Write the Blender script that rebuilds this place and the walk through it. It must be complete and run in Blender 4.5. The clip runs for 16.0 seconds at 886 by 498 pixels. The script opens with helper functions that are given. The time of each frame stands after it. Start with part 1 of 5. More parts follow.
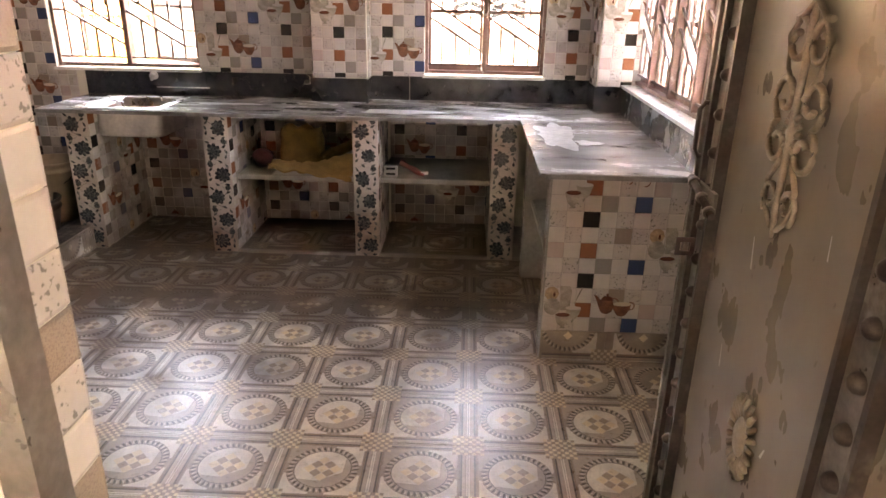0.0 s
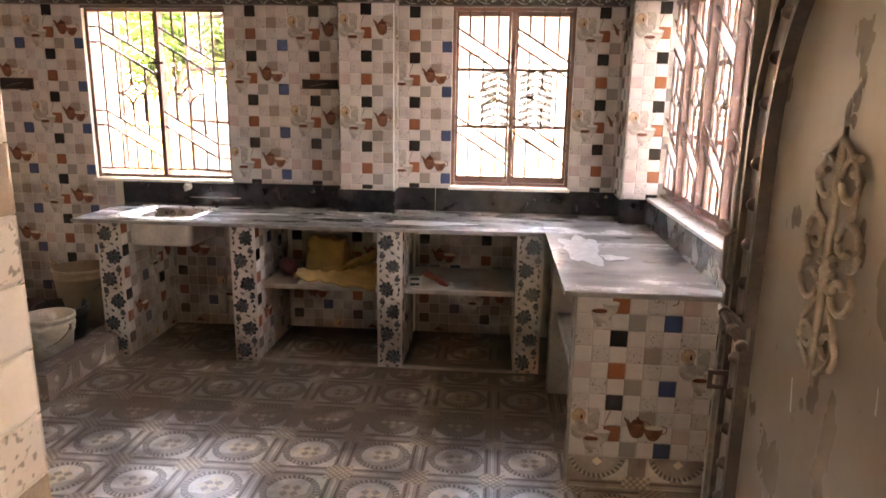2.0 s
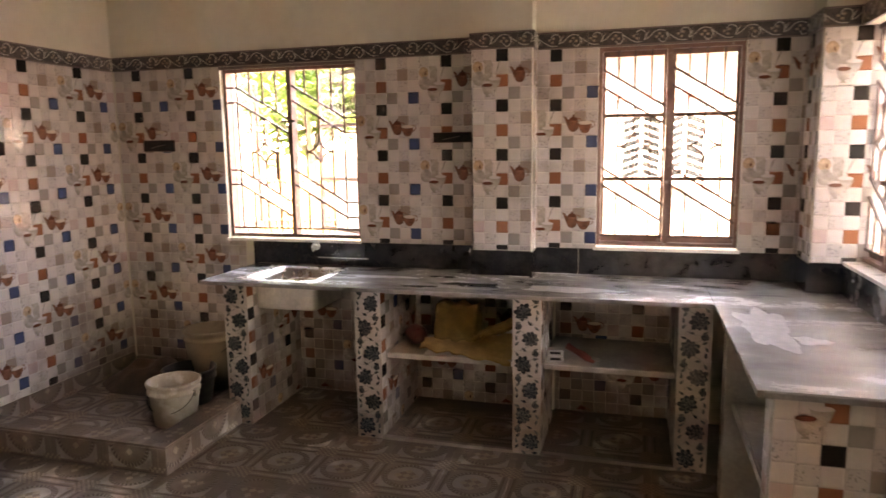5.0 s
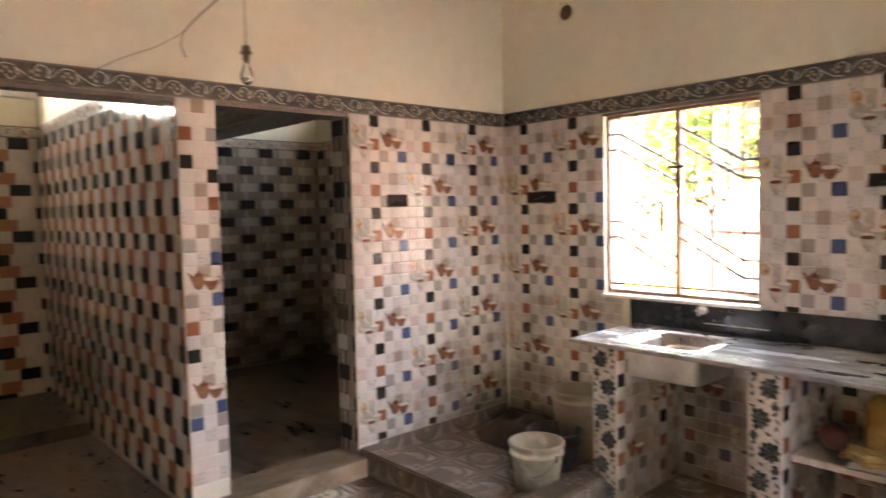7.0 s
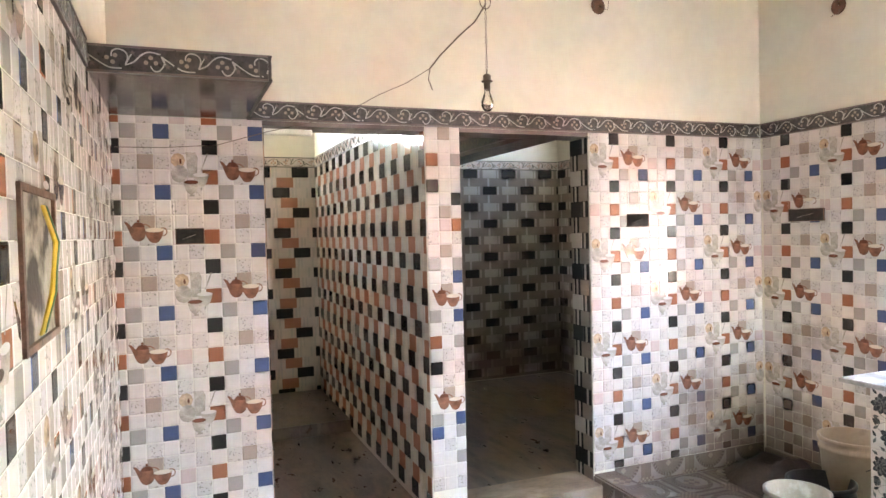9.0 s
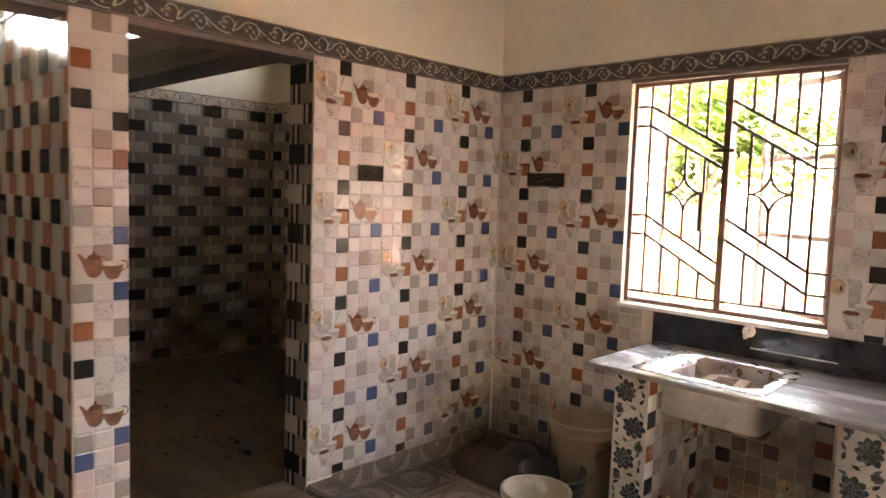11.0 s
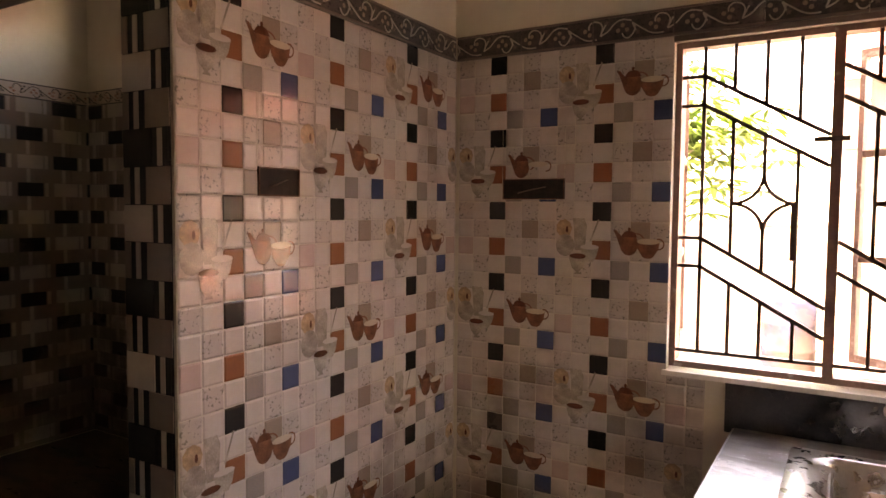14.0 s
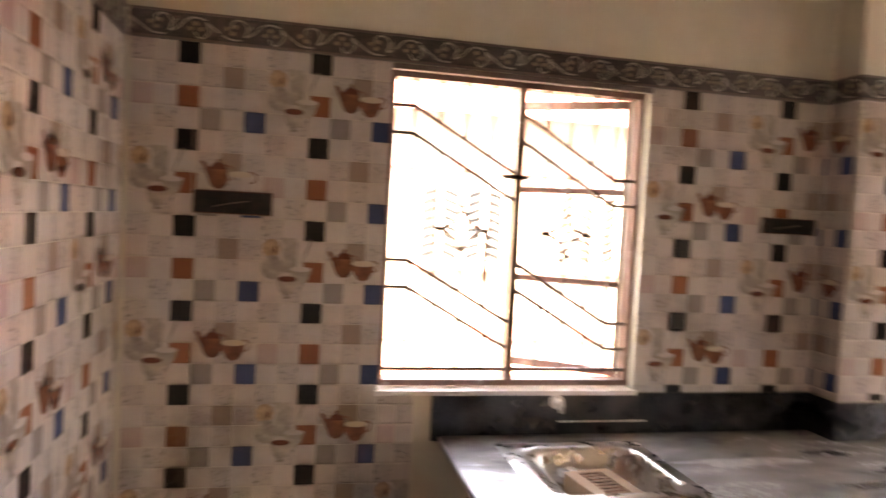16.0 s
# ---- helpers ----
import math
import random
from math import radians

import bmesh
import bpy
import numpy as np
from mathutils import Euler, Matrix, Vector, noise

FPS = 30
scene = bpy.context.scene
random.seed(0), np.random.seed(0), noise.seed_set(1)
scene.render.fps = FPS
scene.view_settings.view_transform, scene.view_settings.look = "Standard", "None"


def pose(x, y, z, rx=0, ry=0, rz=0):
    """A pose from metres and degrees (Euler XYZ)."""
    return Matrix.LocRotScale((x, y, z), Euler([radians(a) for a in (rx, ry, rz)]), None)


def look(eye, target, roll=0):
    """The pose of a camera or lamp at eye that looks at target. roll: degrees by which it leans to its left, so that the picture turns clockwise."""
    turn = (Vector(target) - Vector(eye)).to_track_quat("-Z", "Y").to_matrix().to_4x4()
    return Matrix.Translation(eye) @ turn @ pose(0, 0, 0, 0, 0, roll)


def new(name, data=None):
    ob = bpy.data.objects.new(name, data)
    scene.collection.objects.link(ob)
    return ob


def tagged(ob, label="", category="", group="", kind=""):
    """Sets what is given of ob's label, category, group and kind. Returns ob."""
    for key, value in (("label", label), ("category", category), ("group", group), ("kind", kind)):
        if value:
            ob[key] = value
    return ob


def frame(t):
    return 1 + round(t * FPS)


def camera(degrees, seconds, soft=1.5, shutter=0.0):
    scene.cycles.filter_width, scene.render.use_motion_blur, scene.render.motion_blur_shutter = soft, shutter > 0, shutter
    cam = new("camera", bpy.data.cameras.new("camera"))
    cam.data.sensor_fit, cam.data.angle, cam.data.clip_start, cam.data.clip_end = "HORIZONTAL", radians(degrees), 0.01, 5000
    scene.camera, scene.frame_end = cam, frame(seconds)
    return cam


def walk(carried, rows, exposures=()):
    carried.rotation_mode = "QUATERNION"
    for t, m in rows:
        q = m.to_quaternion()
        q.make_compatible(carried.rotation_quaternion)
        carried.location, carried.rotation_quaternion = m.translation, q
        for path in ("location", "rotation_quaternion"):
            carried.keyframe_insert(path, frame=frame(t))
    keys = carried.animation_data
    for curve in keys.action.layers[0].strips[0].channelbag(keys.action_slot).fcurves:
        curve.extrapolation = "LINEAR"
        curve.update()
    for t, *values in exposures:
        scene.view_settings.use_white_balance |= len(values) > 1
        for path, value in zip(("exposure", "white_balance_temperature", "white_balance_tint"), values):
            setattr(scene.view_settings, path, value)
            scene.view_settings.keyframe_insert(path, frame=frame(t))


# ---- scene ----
# world: the corner of the window wall and the doors' wall is at 0, 0; the room lies at +x, -y; floor z = 0
EXPOSURES = ((0, 6.72, 11700, 26), (3, 6.48, 11900, 27), (5.5, 6.3, 13000, 27), (6, 6.25, 13000, 27), (6.5, 6.8, 12200, 24), (7, 7.1, 11400, 22), (8, 7.05, 10200, 18), (9, 8.1, 8300, 11), (10, 7.75, 9200, 14), (12.5, 5.8, 16500, 36), (14.5, 5.8, 16500, 36), (15, 6.0, 15500, 33), (16, 6.5, 13500, 29))
cam = camera(66.4, 16.0, shutter=0.5)
PATH = [
    (0, (3.868, -4.878, 1.676), (3.807, -3.012, 0.957), 1.1),
    (0.5, (3.879, -4.847, 1.669), (3.802, -2.97, 0.983), 0.8),
    (1, (3.886, -4.843, 1.681), (3.78, -2.947, 1.052), 0.2),
    (1.5, (3.896, -4.839, 1.703), (3.784, -2.917, 1.162), 0.2),
    (2, (3.889, -4.805, 1.733), (3.736, -2.86, 1.293), 0.9),
    (2.5, (3.854, -4.696, 1.725), (3.743, -2.734, 1.351), 1.1),
    (3, (3.78, -4.613, 1.744), (3.706, -2.638, 1.436), 1.8),
    (3.2, (3.771, -4.577, 1.745), (3.685, -2.601, 1.452), 1.0),
    (5.3, (3.786, -4.229, 1.738), (3.15, -2.357, 1.437), 0.2),
    (5.5, (3.757, -4.147, 1.724), (3.056, -2.298, 1.424), 0.9),
    (6, (3.65, -4.036, 1.714), (2.749, -2.27, 1.452), 0.0),
    (6.5, (3.631, -3.931, 1.699), (2.429, -2.347, 1.484), -1.4),
    (7, (3.61, -3.90, 1.70), (2.13, -2.57, 1.585), -1.3),
    (7.5, (3.56, -3.895, 1.735), (1.924, -2.75, 1.623), -2.6),
    (8, (3.631, -3.844, 1.671), (1.875, -2.887, 1.613), -2.0),
    (8.5, (3.624, -3.858, 1.7), (1.784, -3.074, 1.66), -1.6),
    (9, (3.628, -3.866, 1.722), (1.769, -3.129, 1.672), -1.4),
    (9.5, (3.656, -3.811, 1.731), (1.838, -2.982, 1.652), -0.2),
    (10, (3.43, -3.735, 1.805), (1.795, -2.595, 1.625), 2.55),
    (10.2, (3.283, -3.665, 1.739), (1.733, -2.408, 1.61), 3.1),
    (12.3, (2.349, -2.967, 1.652), (1.079, -1.444, 1.386), 2.6),
    (12.5, (2.275, -2.911, 1.651), (1.031, -1.362, 1.42), 3.8),
    (13, (2.028, -2.737, 1.66), (0.805, -1.163, 1.499), 2.4),
    (13.5, (1.79, -2.606, 1.652), (0.613, -0.995, 1.512), 2.2),
    (14, (1.494, -2.566, 1.687), (0.462, -0.857, 1.573), 0.5),
    (14.5, (1.274, -2.53, 1.721), (0.361, -0.762, 1.519), 1.1),
    (15, (0.981, -2.428, 1.74), (0.28, -0.559, 1.609), 0.9),
    (15.5, (0.860, -2.481, 1.805), (0.582, -0.505, 1.664), 4.7),
    (16, (0.610, -2.510, 1.76), (1.025, -0.560, 1.67), 3.0),
]
walk(cam, [(t, look(eye, target, roll)) for t, eye, target, roll in PATH], EXPOSURES)
# ---- light ----
world = bpy.data.worlds.new("world")
scene.world = world
world.use_nodes = True
wt = world.node_tree
sky = wt.nodes.new("ShaderNodeTexSky")
sky.sky_type, sky.sun_disc = "NISHITA", False
sky.sun_elevation, sky.sun_rotation = radians(56), radians(188)
wt.nodes["Background"].inputs["Strength"].default_value = 0.15
wt.links.new(sky.outputs[0], wt.nodes["Background"].inputs[0])
sun = new("sun", bpy.data.lights.new("sun", "SUN"))
sun.data.energy, sun.data.angle, sun.data.color = 1.2, radians(12), (1, 0.96, 0.9)
az, el = radians(188), radians(56)
sun.matrix_world = look((40 * math.sin(az) * math.cos(el), 40 * math.cos(az) * math.cos(el), 40 * math.sin(el)), (0, 0, 0))


# ---- materials ----
def mat(name, color, rough=0.5, metal=0.0, vary=0.12, scale=6.0, bump=0.0, bscale=60.0, random_by=0.0, spots=None, coords="Object", dirt_or_shade=None, spec=0.5, warp=0.0, soft=0.12, stretch=(1, 1, 1), lie=None, low=None, most=1.0):
    """vary: light and dark by two noises; random_by: from piece to piece; spots: (colour, scale, from, to); dirt: (colour, scale, share, roughness), at most that much of it; lie and low: (from, to, less, more), how it thickens along the room and with height."""
    m = bpy.data.materials.new(name)
    m.use_nodes = True
    t, n, l = m.node_tree, m.node_tree.nodes, m.node_tree.links
    b = n["Principled BSDF"]
    b.inputs["Metallic"].default_value = metal
    co = n.new("ShaderNodeNewGeometry").outputs["Position"] if coords == "World" else n.new("ShaderNodeTexCoord").outputs[coords]

    if stretch != (1, 1, 1):
        mp = n.new("ShaderNodeMapping")
        mp.inputs["Scale"].default_value = stretch
        l.new(co, mp.inputs["Vector"])
        co = mp.outputs[0]

    def noise_at(sc, detail=4.0, bend=0.0):
        q = n.new("ShaderNodeTexNoise")
        q.inputs["Scale"].default_value, q.inputs["Detail"].default_value, q.inputs["Distortion"].default_value = sc, detail, bend
        l.new(co, q.inputs["Vector"])
        return q.outputs["Fac"]

    def ramp(fac, a, c, ca=(0, 0, 0, 1), cc=(1, 1, 1, 1)):
        r = n.new("ShaderNodeValToRGB")
        r.color_ramp.elements[0].position, r.color_ramp.elements[1].position = a, c
        r.color_ramp.elements[0].color, r.color_ramp.elements[1].color = ca, cc
        l.new(fac, r.inputs[0])
        return r.outputs[0]

    def mix(kind, fac, a, c):
        x = n.new("ShaderNodeMix")
        x.data_type, x.blend_type = "RGBA", kind
        for s, v in ((x.inputs[0], fac), (x.inputs[6], a), (x.inputs[7], c)):
            if hasattr(v, "links"): l.new(v, s)
            else: s.default_value = v
        return x.outputs[2]

    lo, hi = 1 - vary, 1 + vary
    v1 = ramp(noise_at(scale), 0.3, 0.7, (lo, lo, lo, 1), (hi, hi, hi, 1))
    v2 = ramp(noise_at(scale * 9), 0.3, 0.7, (1 - vary / 2,) * 3 + (1,), (1 + vary / 2,) * 3 + (1,))
    col = mix("MULTIPLY", 1.0, mix("MULTIPLY", 1.0, (*color, 1), v1), v2)
    if random_by:
        oi = n.new("ShaderNodeObjectInfo")
        col = mix("MULTIPLY", 1.0, col, ramp(oi.outputs["Random"], 0, 1, (1 - random_by,) * 3 + (1,), (1 + random_by,) * 3 + (1,)))
    if spots:
        sc, sn, s0, s1 = spots
        col = mix("MIX", ramp(noise_at(sn, 2.0), s0, s1), col, (*sc, 1))
    rr = ramp(noise_at(scale * 3), 0.3, 0.7, (max(rough - 0.05, 0.02),) * 3 + (1,), (rough + 0.08,) * 3 + (1,))
    if dirt_or_shade:
        dc, ds, share, dr = dirt_or_shade
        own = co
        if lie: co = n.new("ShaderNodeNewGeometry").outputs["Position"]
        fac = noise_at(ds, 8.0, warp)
        # Thicker toward the counter and the floor, for mud and painted shade alike.
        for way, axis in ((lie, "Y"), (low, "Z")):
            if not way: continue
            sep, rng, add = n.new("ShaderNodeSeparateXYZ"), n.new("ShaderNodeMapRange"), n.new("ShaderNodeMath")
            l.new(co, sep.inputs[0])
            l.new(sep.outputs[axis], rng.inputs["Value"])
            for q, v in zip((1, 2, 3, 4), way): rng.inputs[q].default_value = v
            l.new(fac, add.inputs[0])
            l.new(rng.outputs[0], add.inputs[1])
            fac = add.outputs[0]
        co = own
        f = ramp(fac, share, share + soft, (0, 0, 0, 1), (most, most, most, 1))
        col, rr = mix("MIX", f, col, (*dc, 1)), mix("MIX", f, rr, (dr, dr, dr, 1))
    l.new(col, b.inputs["Base Color"])
    l.new(rr, b.inputs["Roughness"])
    b.inputs["Specular IOR Level"].default_value = spec
    if bump:
        u = n.new("ShaderNodeBump")
        u.inputs["Strength"].default_value, u.inputs["Distance"].default_value = bump, 0.004
        l.new(noise_at(bscale), u.inputs["Height"])
        l.new(u.outputs[0], b.inputs["Normal"])
    return m


# Brown grime on the low north tiles; the counter niches' shade is painted in.
GRIME_SHADE = dict(dirt_or_shade=((0.12, 0.075, 0.05), 2.6, 0.42, 0.55), soft=0.22, lie=(-1.25, -0.5, -0.3, 0.06), low=(0.15, 1.15, 0.10, -0.22), most=0.72)
G = dict(spec=0.22, rough=0.11, vary=0.05, scale=9, bump=0.06, bscale=25, random_by=0.04, **GRIME_SHADE)
# Floor mud toward the counter; shade beneath it is painted into this colour.
MUD_SHADE = dict(dirt_or_shade=((0.058, 0.027, 0.015), 3.0, 0.42, 0.66), soft=0.2, coords="World", lie=(-2.9, -1.3, -0.30, 0.2), most=0.74)
M = {
    "plaster": mat("plaster", (0.66, 0.615, 0.52), 0.75, vary=0.06, scale=1.3, bump=0.25, bscale=40, coords="World"),
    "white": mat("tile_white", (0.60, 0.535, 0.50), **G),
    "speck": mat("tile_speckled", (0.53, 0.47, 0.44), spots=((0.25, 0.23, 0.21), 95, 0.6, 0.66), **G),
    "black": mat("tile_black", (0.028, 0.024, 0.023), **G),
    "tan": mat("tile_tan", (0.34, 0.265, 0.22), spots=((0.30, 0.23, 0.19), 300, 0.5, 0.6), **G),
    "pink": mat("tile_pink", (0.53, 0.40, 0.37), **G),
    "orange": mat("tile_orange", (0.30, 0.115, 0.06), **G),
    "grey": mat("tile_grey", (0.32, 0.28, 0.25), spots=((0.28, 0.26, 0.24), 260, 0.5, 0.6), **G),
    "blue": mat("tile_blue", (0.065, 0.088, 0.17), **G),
    "pot": mat("tile_print_brown", (0.22, 0.092, 0.055), 0.09, vary=0.35, scale=28, bump=0.05),
    "pot_dark": mat("tile_print_dark", (0.13, 0.045, 0.025), 0.09, vary=0.3, scale=30),
    "cream": mat("tile_print_cream", (0.62, 0.52, 0.42), 0.09, vary=0.08, scale=20),
    "ghost": mat("tile_print_pale", (0.40, 0.35, 0.305), 0.09, vary=0.38, scale=26),
    "amber": mat("tile_print_amber", (0.47, 0.33, 0.22), 0.09, vary=0.3, scale=60),
    "teal": mat("tile_print_teal", (0.042, 0.046, 0.052), 0.1, vary=0.5, scale=60),
    "leaf": mat("tile_print_leaf", (0.13, 0.135, 0.135), 0.1, vary=0.3, scale=60),
    "stem": mat("tile_print_stem", (0.25, 0.24, 0.22), 0.1),
    "w_white": mat("weave_white", (0.54, 0.455, 0.40), **G),
    "w_black": mat("weave_black", (0.03, 0.026, 0.025), **G),
    "w_brown": mat("weave_brown", (0.36, 0.17, 0.115), **G),
    "w_grey": mat("weave_grey", (0.27, 0.23, 0.2), **G),
    "w_teal": mat("weave_dark", (0.036, 0.034, 0.032), **G),
    "grout": mat("grout", (0.30, 0.27, 0.24), 0.8),
    "border": mat("border_tile_dark", (0.065, 0.055, 0.05), 0.3, vary=0.4, scale=35, bump=0.2),
    "scroll": mat("border_scroll", (0.50, 0.47, 0.44), 0.3, vary=0.15),
    "petal": mat("border_petal", (0.36, 0.29, 0.24), 0.35, vary=0.2),
    "edge": mat("border_edge", (0.17, 0.13, 0.12), 0.35),
    "granite": mat("worktop_granite", (0.17, 0.16, 0.155), 0.17, vary=0.3, scale=16, spots=((0.30, 0.285, 0.275), 5, 0.42, 0.72), bump=0.05, bscale=120,
                   dirt_or_shade=((0.55, 0.52, 0.49), 2.1, 0.44, 0.36), warp=1.4, soft=0.3, stretch=(0.7, 1.5, 1), coords="World", spec=0.8, most=0.8),
    "mud": mat("wet_mud", (0.05, 0.03, 0.02), 0.6, vary=0.3, scale=12, bump=0.6, bscale=60),
    "dust": mat("worktop_dust", (0.38, 0.36, 0.345), 0.4, vary=0.3, scale=22, dirt_or_shade=((0.24, 0.23, 0.22), 9, 0.5, 0.3), warp=1.0, soft=0.2, coords="World"),
    "granite_edge": mat("worktop_edge", (0.28, 0.26, 0.25), 0.35, vary=0.35, scale=16, coords="World"),
    # Paler than the other splash granite: east panels and worktop smears.
    "splash_dusty": mat("splash_dusty", (0.085, 0.08, 0.08), 0.2, vary=0.35, scale=7, dirt_or_shade=((0.24, 0.23, 0.22), 6, 0.52, 0.4), coords="World"),
    "splash": mat("splash_granite", (0.020, 0.019, 0.022), 0.16, vary=0.5, scale=14, spots=((0.06, 0.057, 0.06), 5, 0.6, 0.8), coords="World"),
    **{"f_" + k: mat("floor_" + k, c, 0.30, vary=0.14, scale=14, bump=0.35, bscale=45, random_by=r, spec=0.9, **MUD_SHADE) for k, c, r in (
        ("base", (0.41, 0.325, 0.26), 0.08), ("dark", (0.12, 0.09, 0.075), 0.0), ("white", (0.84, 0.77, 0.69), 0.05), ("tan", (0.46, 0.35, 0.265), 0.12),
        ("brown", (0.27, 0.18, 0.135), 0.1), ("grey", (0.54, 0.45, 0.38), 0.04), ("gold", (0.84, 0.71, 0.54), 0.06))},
    "stone": mat("brown_floor_stone", (0.10, 0.066, 0.046), 0.3, vary=0.45, scale=4, bump=0.15, dirt_or_shade=((0.20, 0.14, 0.095), 2.2, 0.45, 0.4), warp=1.8, soft=0.25, stretch=(0.7, 1.6, 1), coords="World"),
    "ledge": mat("brown_ledge_stone", (0.24, 0.165, 0.11), 0.35, vary=0.3, scale=5, bump=0.15, dirt_or_shade=((0.42, 0.33, 0.25), 3, 0.45, 0.4), warp=1.5, soft=0.3, stretch=(1.6, 0.7, 1), coords="World"),
    "cement": mat("cement", (0.36, 0.33, 0.30), 0.8, vary=0.2, scale=5, bump=0.4, bscale=80, coords="World"),
    "steel": mat("sink_steel", (0.55, 0.50, 0.45), 0.28, 1.0, vary=0.12, scale=8, bump=0.05),
    "steel_dull": mat("sink_underside_steel", (0.82, 0.78, 0.74), 0.42, 0.9, vary=0.15, scale=6, bump=0.1, bscale=12),
    "iron": mat("dark_iron", (0.10, 0.075, 0.065), 0.4, 0.6, vary=0.3, scale=20, bump=0.2),
    "paint": mat("door_paint", (0.27, 0.218, 0.175), 0.30, 0.15, vary=0.10, scale=2.6, bump=0.04, bscale=9, spots=((0.17, 0.125, 0.10), 30, 0.70, 0.74), stretch=(1, 1, 0.6), coords="World",
                 dirt_or_shade=((0.20, 0.135, 0.10), 2.4, 0.52, 0.42), soft=0.45, warp=0.3, most=0.38),
    "stile": mat("door_frame_paint", (0.20, 0.17, 0.15), 0.32, 0.4, vary=0.3, scale=8, bump=0.2, dirt_or_shade=((0.42, 0.40, 0.38), 9, 0.6, 0.5), coords="World"),
    "strap": mat("strap_paint", (0.085, 0.066, 0.056), 0.36, 0.35, vary=0.3, scale=9, bump=0.2, dirt_or_shade=((0.22, 0.18, 0.15), 12, 0.6, 0.5), coords="World"),
    "smudge": mat("door_smudge", (0.115, 0.085, 0.068), 0.6, vary=0.3, scale=30),
    "w_pale": mat("weave_pale_grey", (0.46, 0.41, 0.37), **G),
    "orn": mat("ornament_paint", (0.34, 0.265, 0.205), 0.36, 0.25, vary=0.25, scale=20, bump=0.15, dirt_or_shade=((0.10, 0.07, 0.055), 14, 0.64, 0.6)),
    "shelf_edge": mat("shelf_edge_cement", (0.46, 0.425, 0.39), 0.8, vary=0.2, scale=12, bump=0.3, bscale=70, coords="World"),
    "box_plaster": mat("box_plaster", (0.36, 0.30, 0.25), 0.85, vary=0.3, scale=14, bump=0.5, dirt_or_shade=((0.06, 0.04, 0.03), 9, 0.48, 0.8)),
    "frame": mat("window_paint", (0.21, 0.11, 0.09), 0.45, vary=0.25, scale=12, bump=0.1, dirt_or_shade=((0.4, 0.33, 0.3), 18, 0.62, 0.6)),
    "bars": mat("grille_paint", (0.13, 0.085, 0.075), 0.4, 0.2, vary=0.25, scale=20),
    "marble": mat("sill_marble", (0.72, 0.69, 0.66), 0.3, vary=0.1, scale=5),
    "plastic": mat("bucket_plastic", (0.42, 0.35, 0.27), 0.45, vary=0.12, scale=6, dirt_or_shade=((0.62, 0.58, 0.52), 9, 0.52, 0.8)),
    "plastic_tan": mat("tan_plastic", (0.36, 0.27, 0.19), 0.42, vary=0.1, scale=5, dirt_or_shade=((0.20, 0.14, 0.10), 5, 0.6, 0.8)),
    "plastic_dark": mat("dark_plastic", (0.05, 0.045, 0.04), 0.4, vary=0.2, scale=10),
    "cloth": mat("yellow_cloth", (0.20, 0.115, 0.03), 0.85, vary=0.25, scale=12, bump=0.5, bscale=220),
    "cloth2": mat("pale_yellow_cloth", (0.42, 0.27, 0.11), 0.85, vary=0.2, scale=14, bump=0.5, bscale=220),
    "red": mat("red_plastic", (0.30, 0.08, 0.06), 0.35, vary=0.2, scale=20),
    "maroon": mat("maroon_plastic", (0.13, 0.04, 0.035), 0.3, vary=0.25, scale=14),
    "paper": mat("paper", (0.45, 0.42, 0.38), 0.8, vary=0.1, scale=12),
    "card": mat("cardboard", (0.36, 0.24, 0.155), 0.8, vary=0.12, scale=9, bump=0.1),
    "pvc": mat("grey_plastic", (0.55, 0.53, 0.5), 0.4, vary=0.1),
    "void": mat("box_inside", (0.022, 0.016, 0.012), 0.95, vary=0.4, scale=30, bump=0.4),
    "rust": mat("rusty_box", (0.14, 0.065, 0.04), 0.6, 0.3, vary=0.4, scale=18, bump=0.3),
    "wire": mat("wire", (0.12, 0.085, 0.07), 0.5),
    "wire_yellow": mat("yellow_wire", (0.75, 0.48, 0.05), 0.4),
    "wire_green": mat("green_wire", (0.06, 0.12, 0.04), 0.4),
    "brass": mat("bulb_cap", (0.12, 0.09, 0.07), 0.4, 0.6),
    "ground": mat("ground", (0.30, 0.26, 0.20), 0.9, vary=0.2, scale=0.6, bump=0.5, bscale=8, coords="World"),
    "facade": mat("facade", (0.33, 0.31, 0.295), 0.8, vary=0.06, scale=0.7, coords="World"),
    "roof": mat("roof_red", (0.42, 0.11, 0.08), 0.6, vary=0.2, scale=2, coords="World"),
    "band": mat("facade_band", (0.60, 0.24, 0.20), 0.6, vary=0.1, scale=2, coords="World"),
    "glass_far": mat("far_glass", (0.03, 0.035, 0.04), 0.1),
    "bamboo": mat("bamboo", (0.50, 0.30, 0.10), 0.6, vary=0.3, scale=5, random_by=0.2),
    "bark": mat("bark", (0.22, 0.19, 0.15), 0.9, vary=0.3, scale=8, bump=0.6, bscale=30),
    "green": mat("foliage", (0.13, 0.24, 0.05), 0.5, vary=0.4, scale=3, random_by=0.1),
    "green2": mat("foliage_dark", (0.07, 0.14, 0.03), 0.5, vary=0.4, scale=3, random_by=0.1),
}
glass = bpy.data.materials.new("clear_glass")
glass.use_nodes = True
gb = glass.node_tree.nodes["Principled BSDF"]
gb.inputs["Transmission Weight"].default_value, gb.inputs["Roughness"].default_value, gb.inputs["IOR"].default_value = 1.0, 0.02, 1.45
M["glass"] = glass


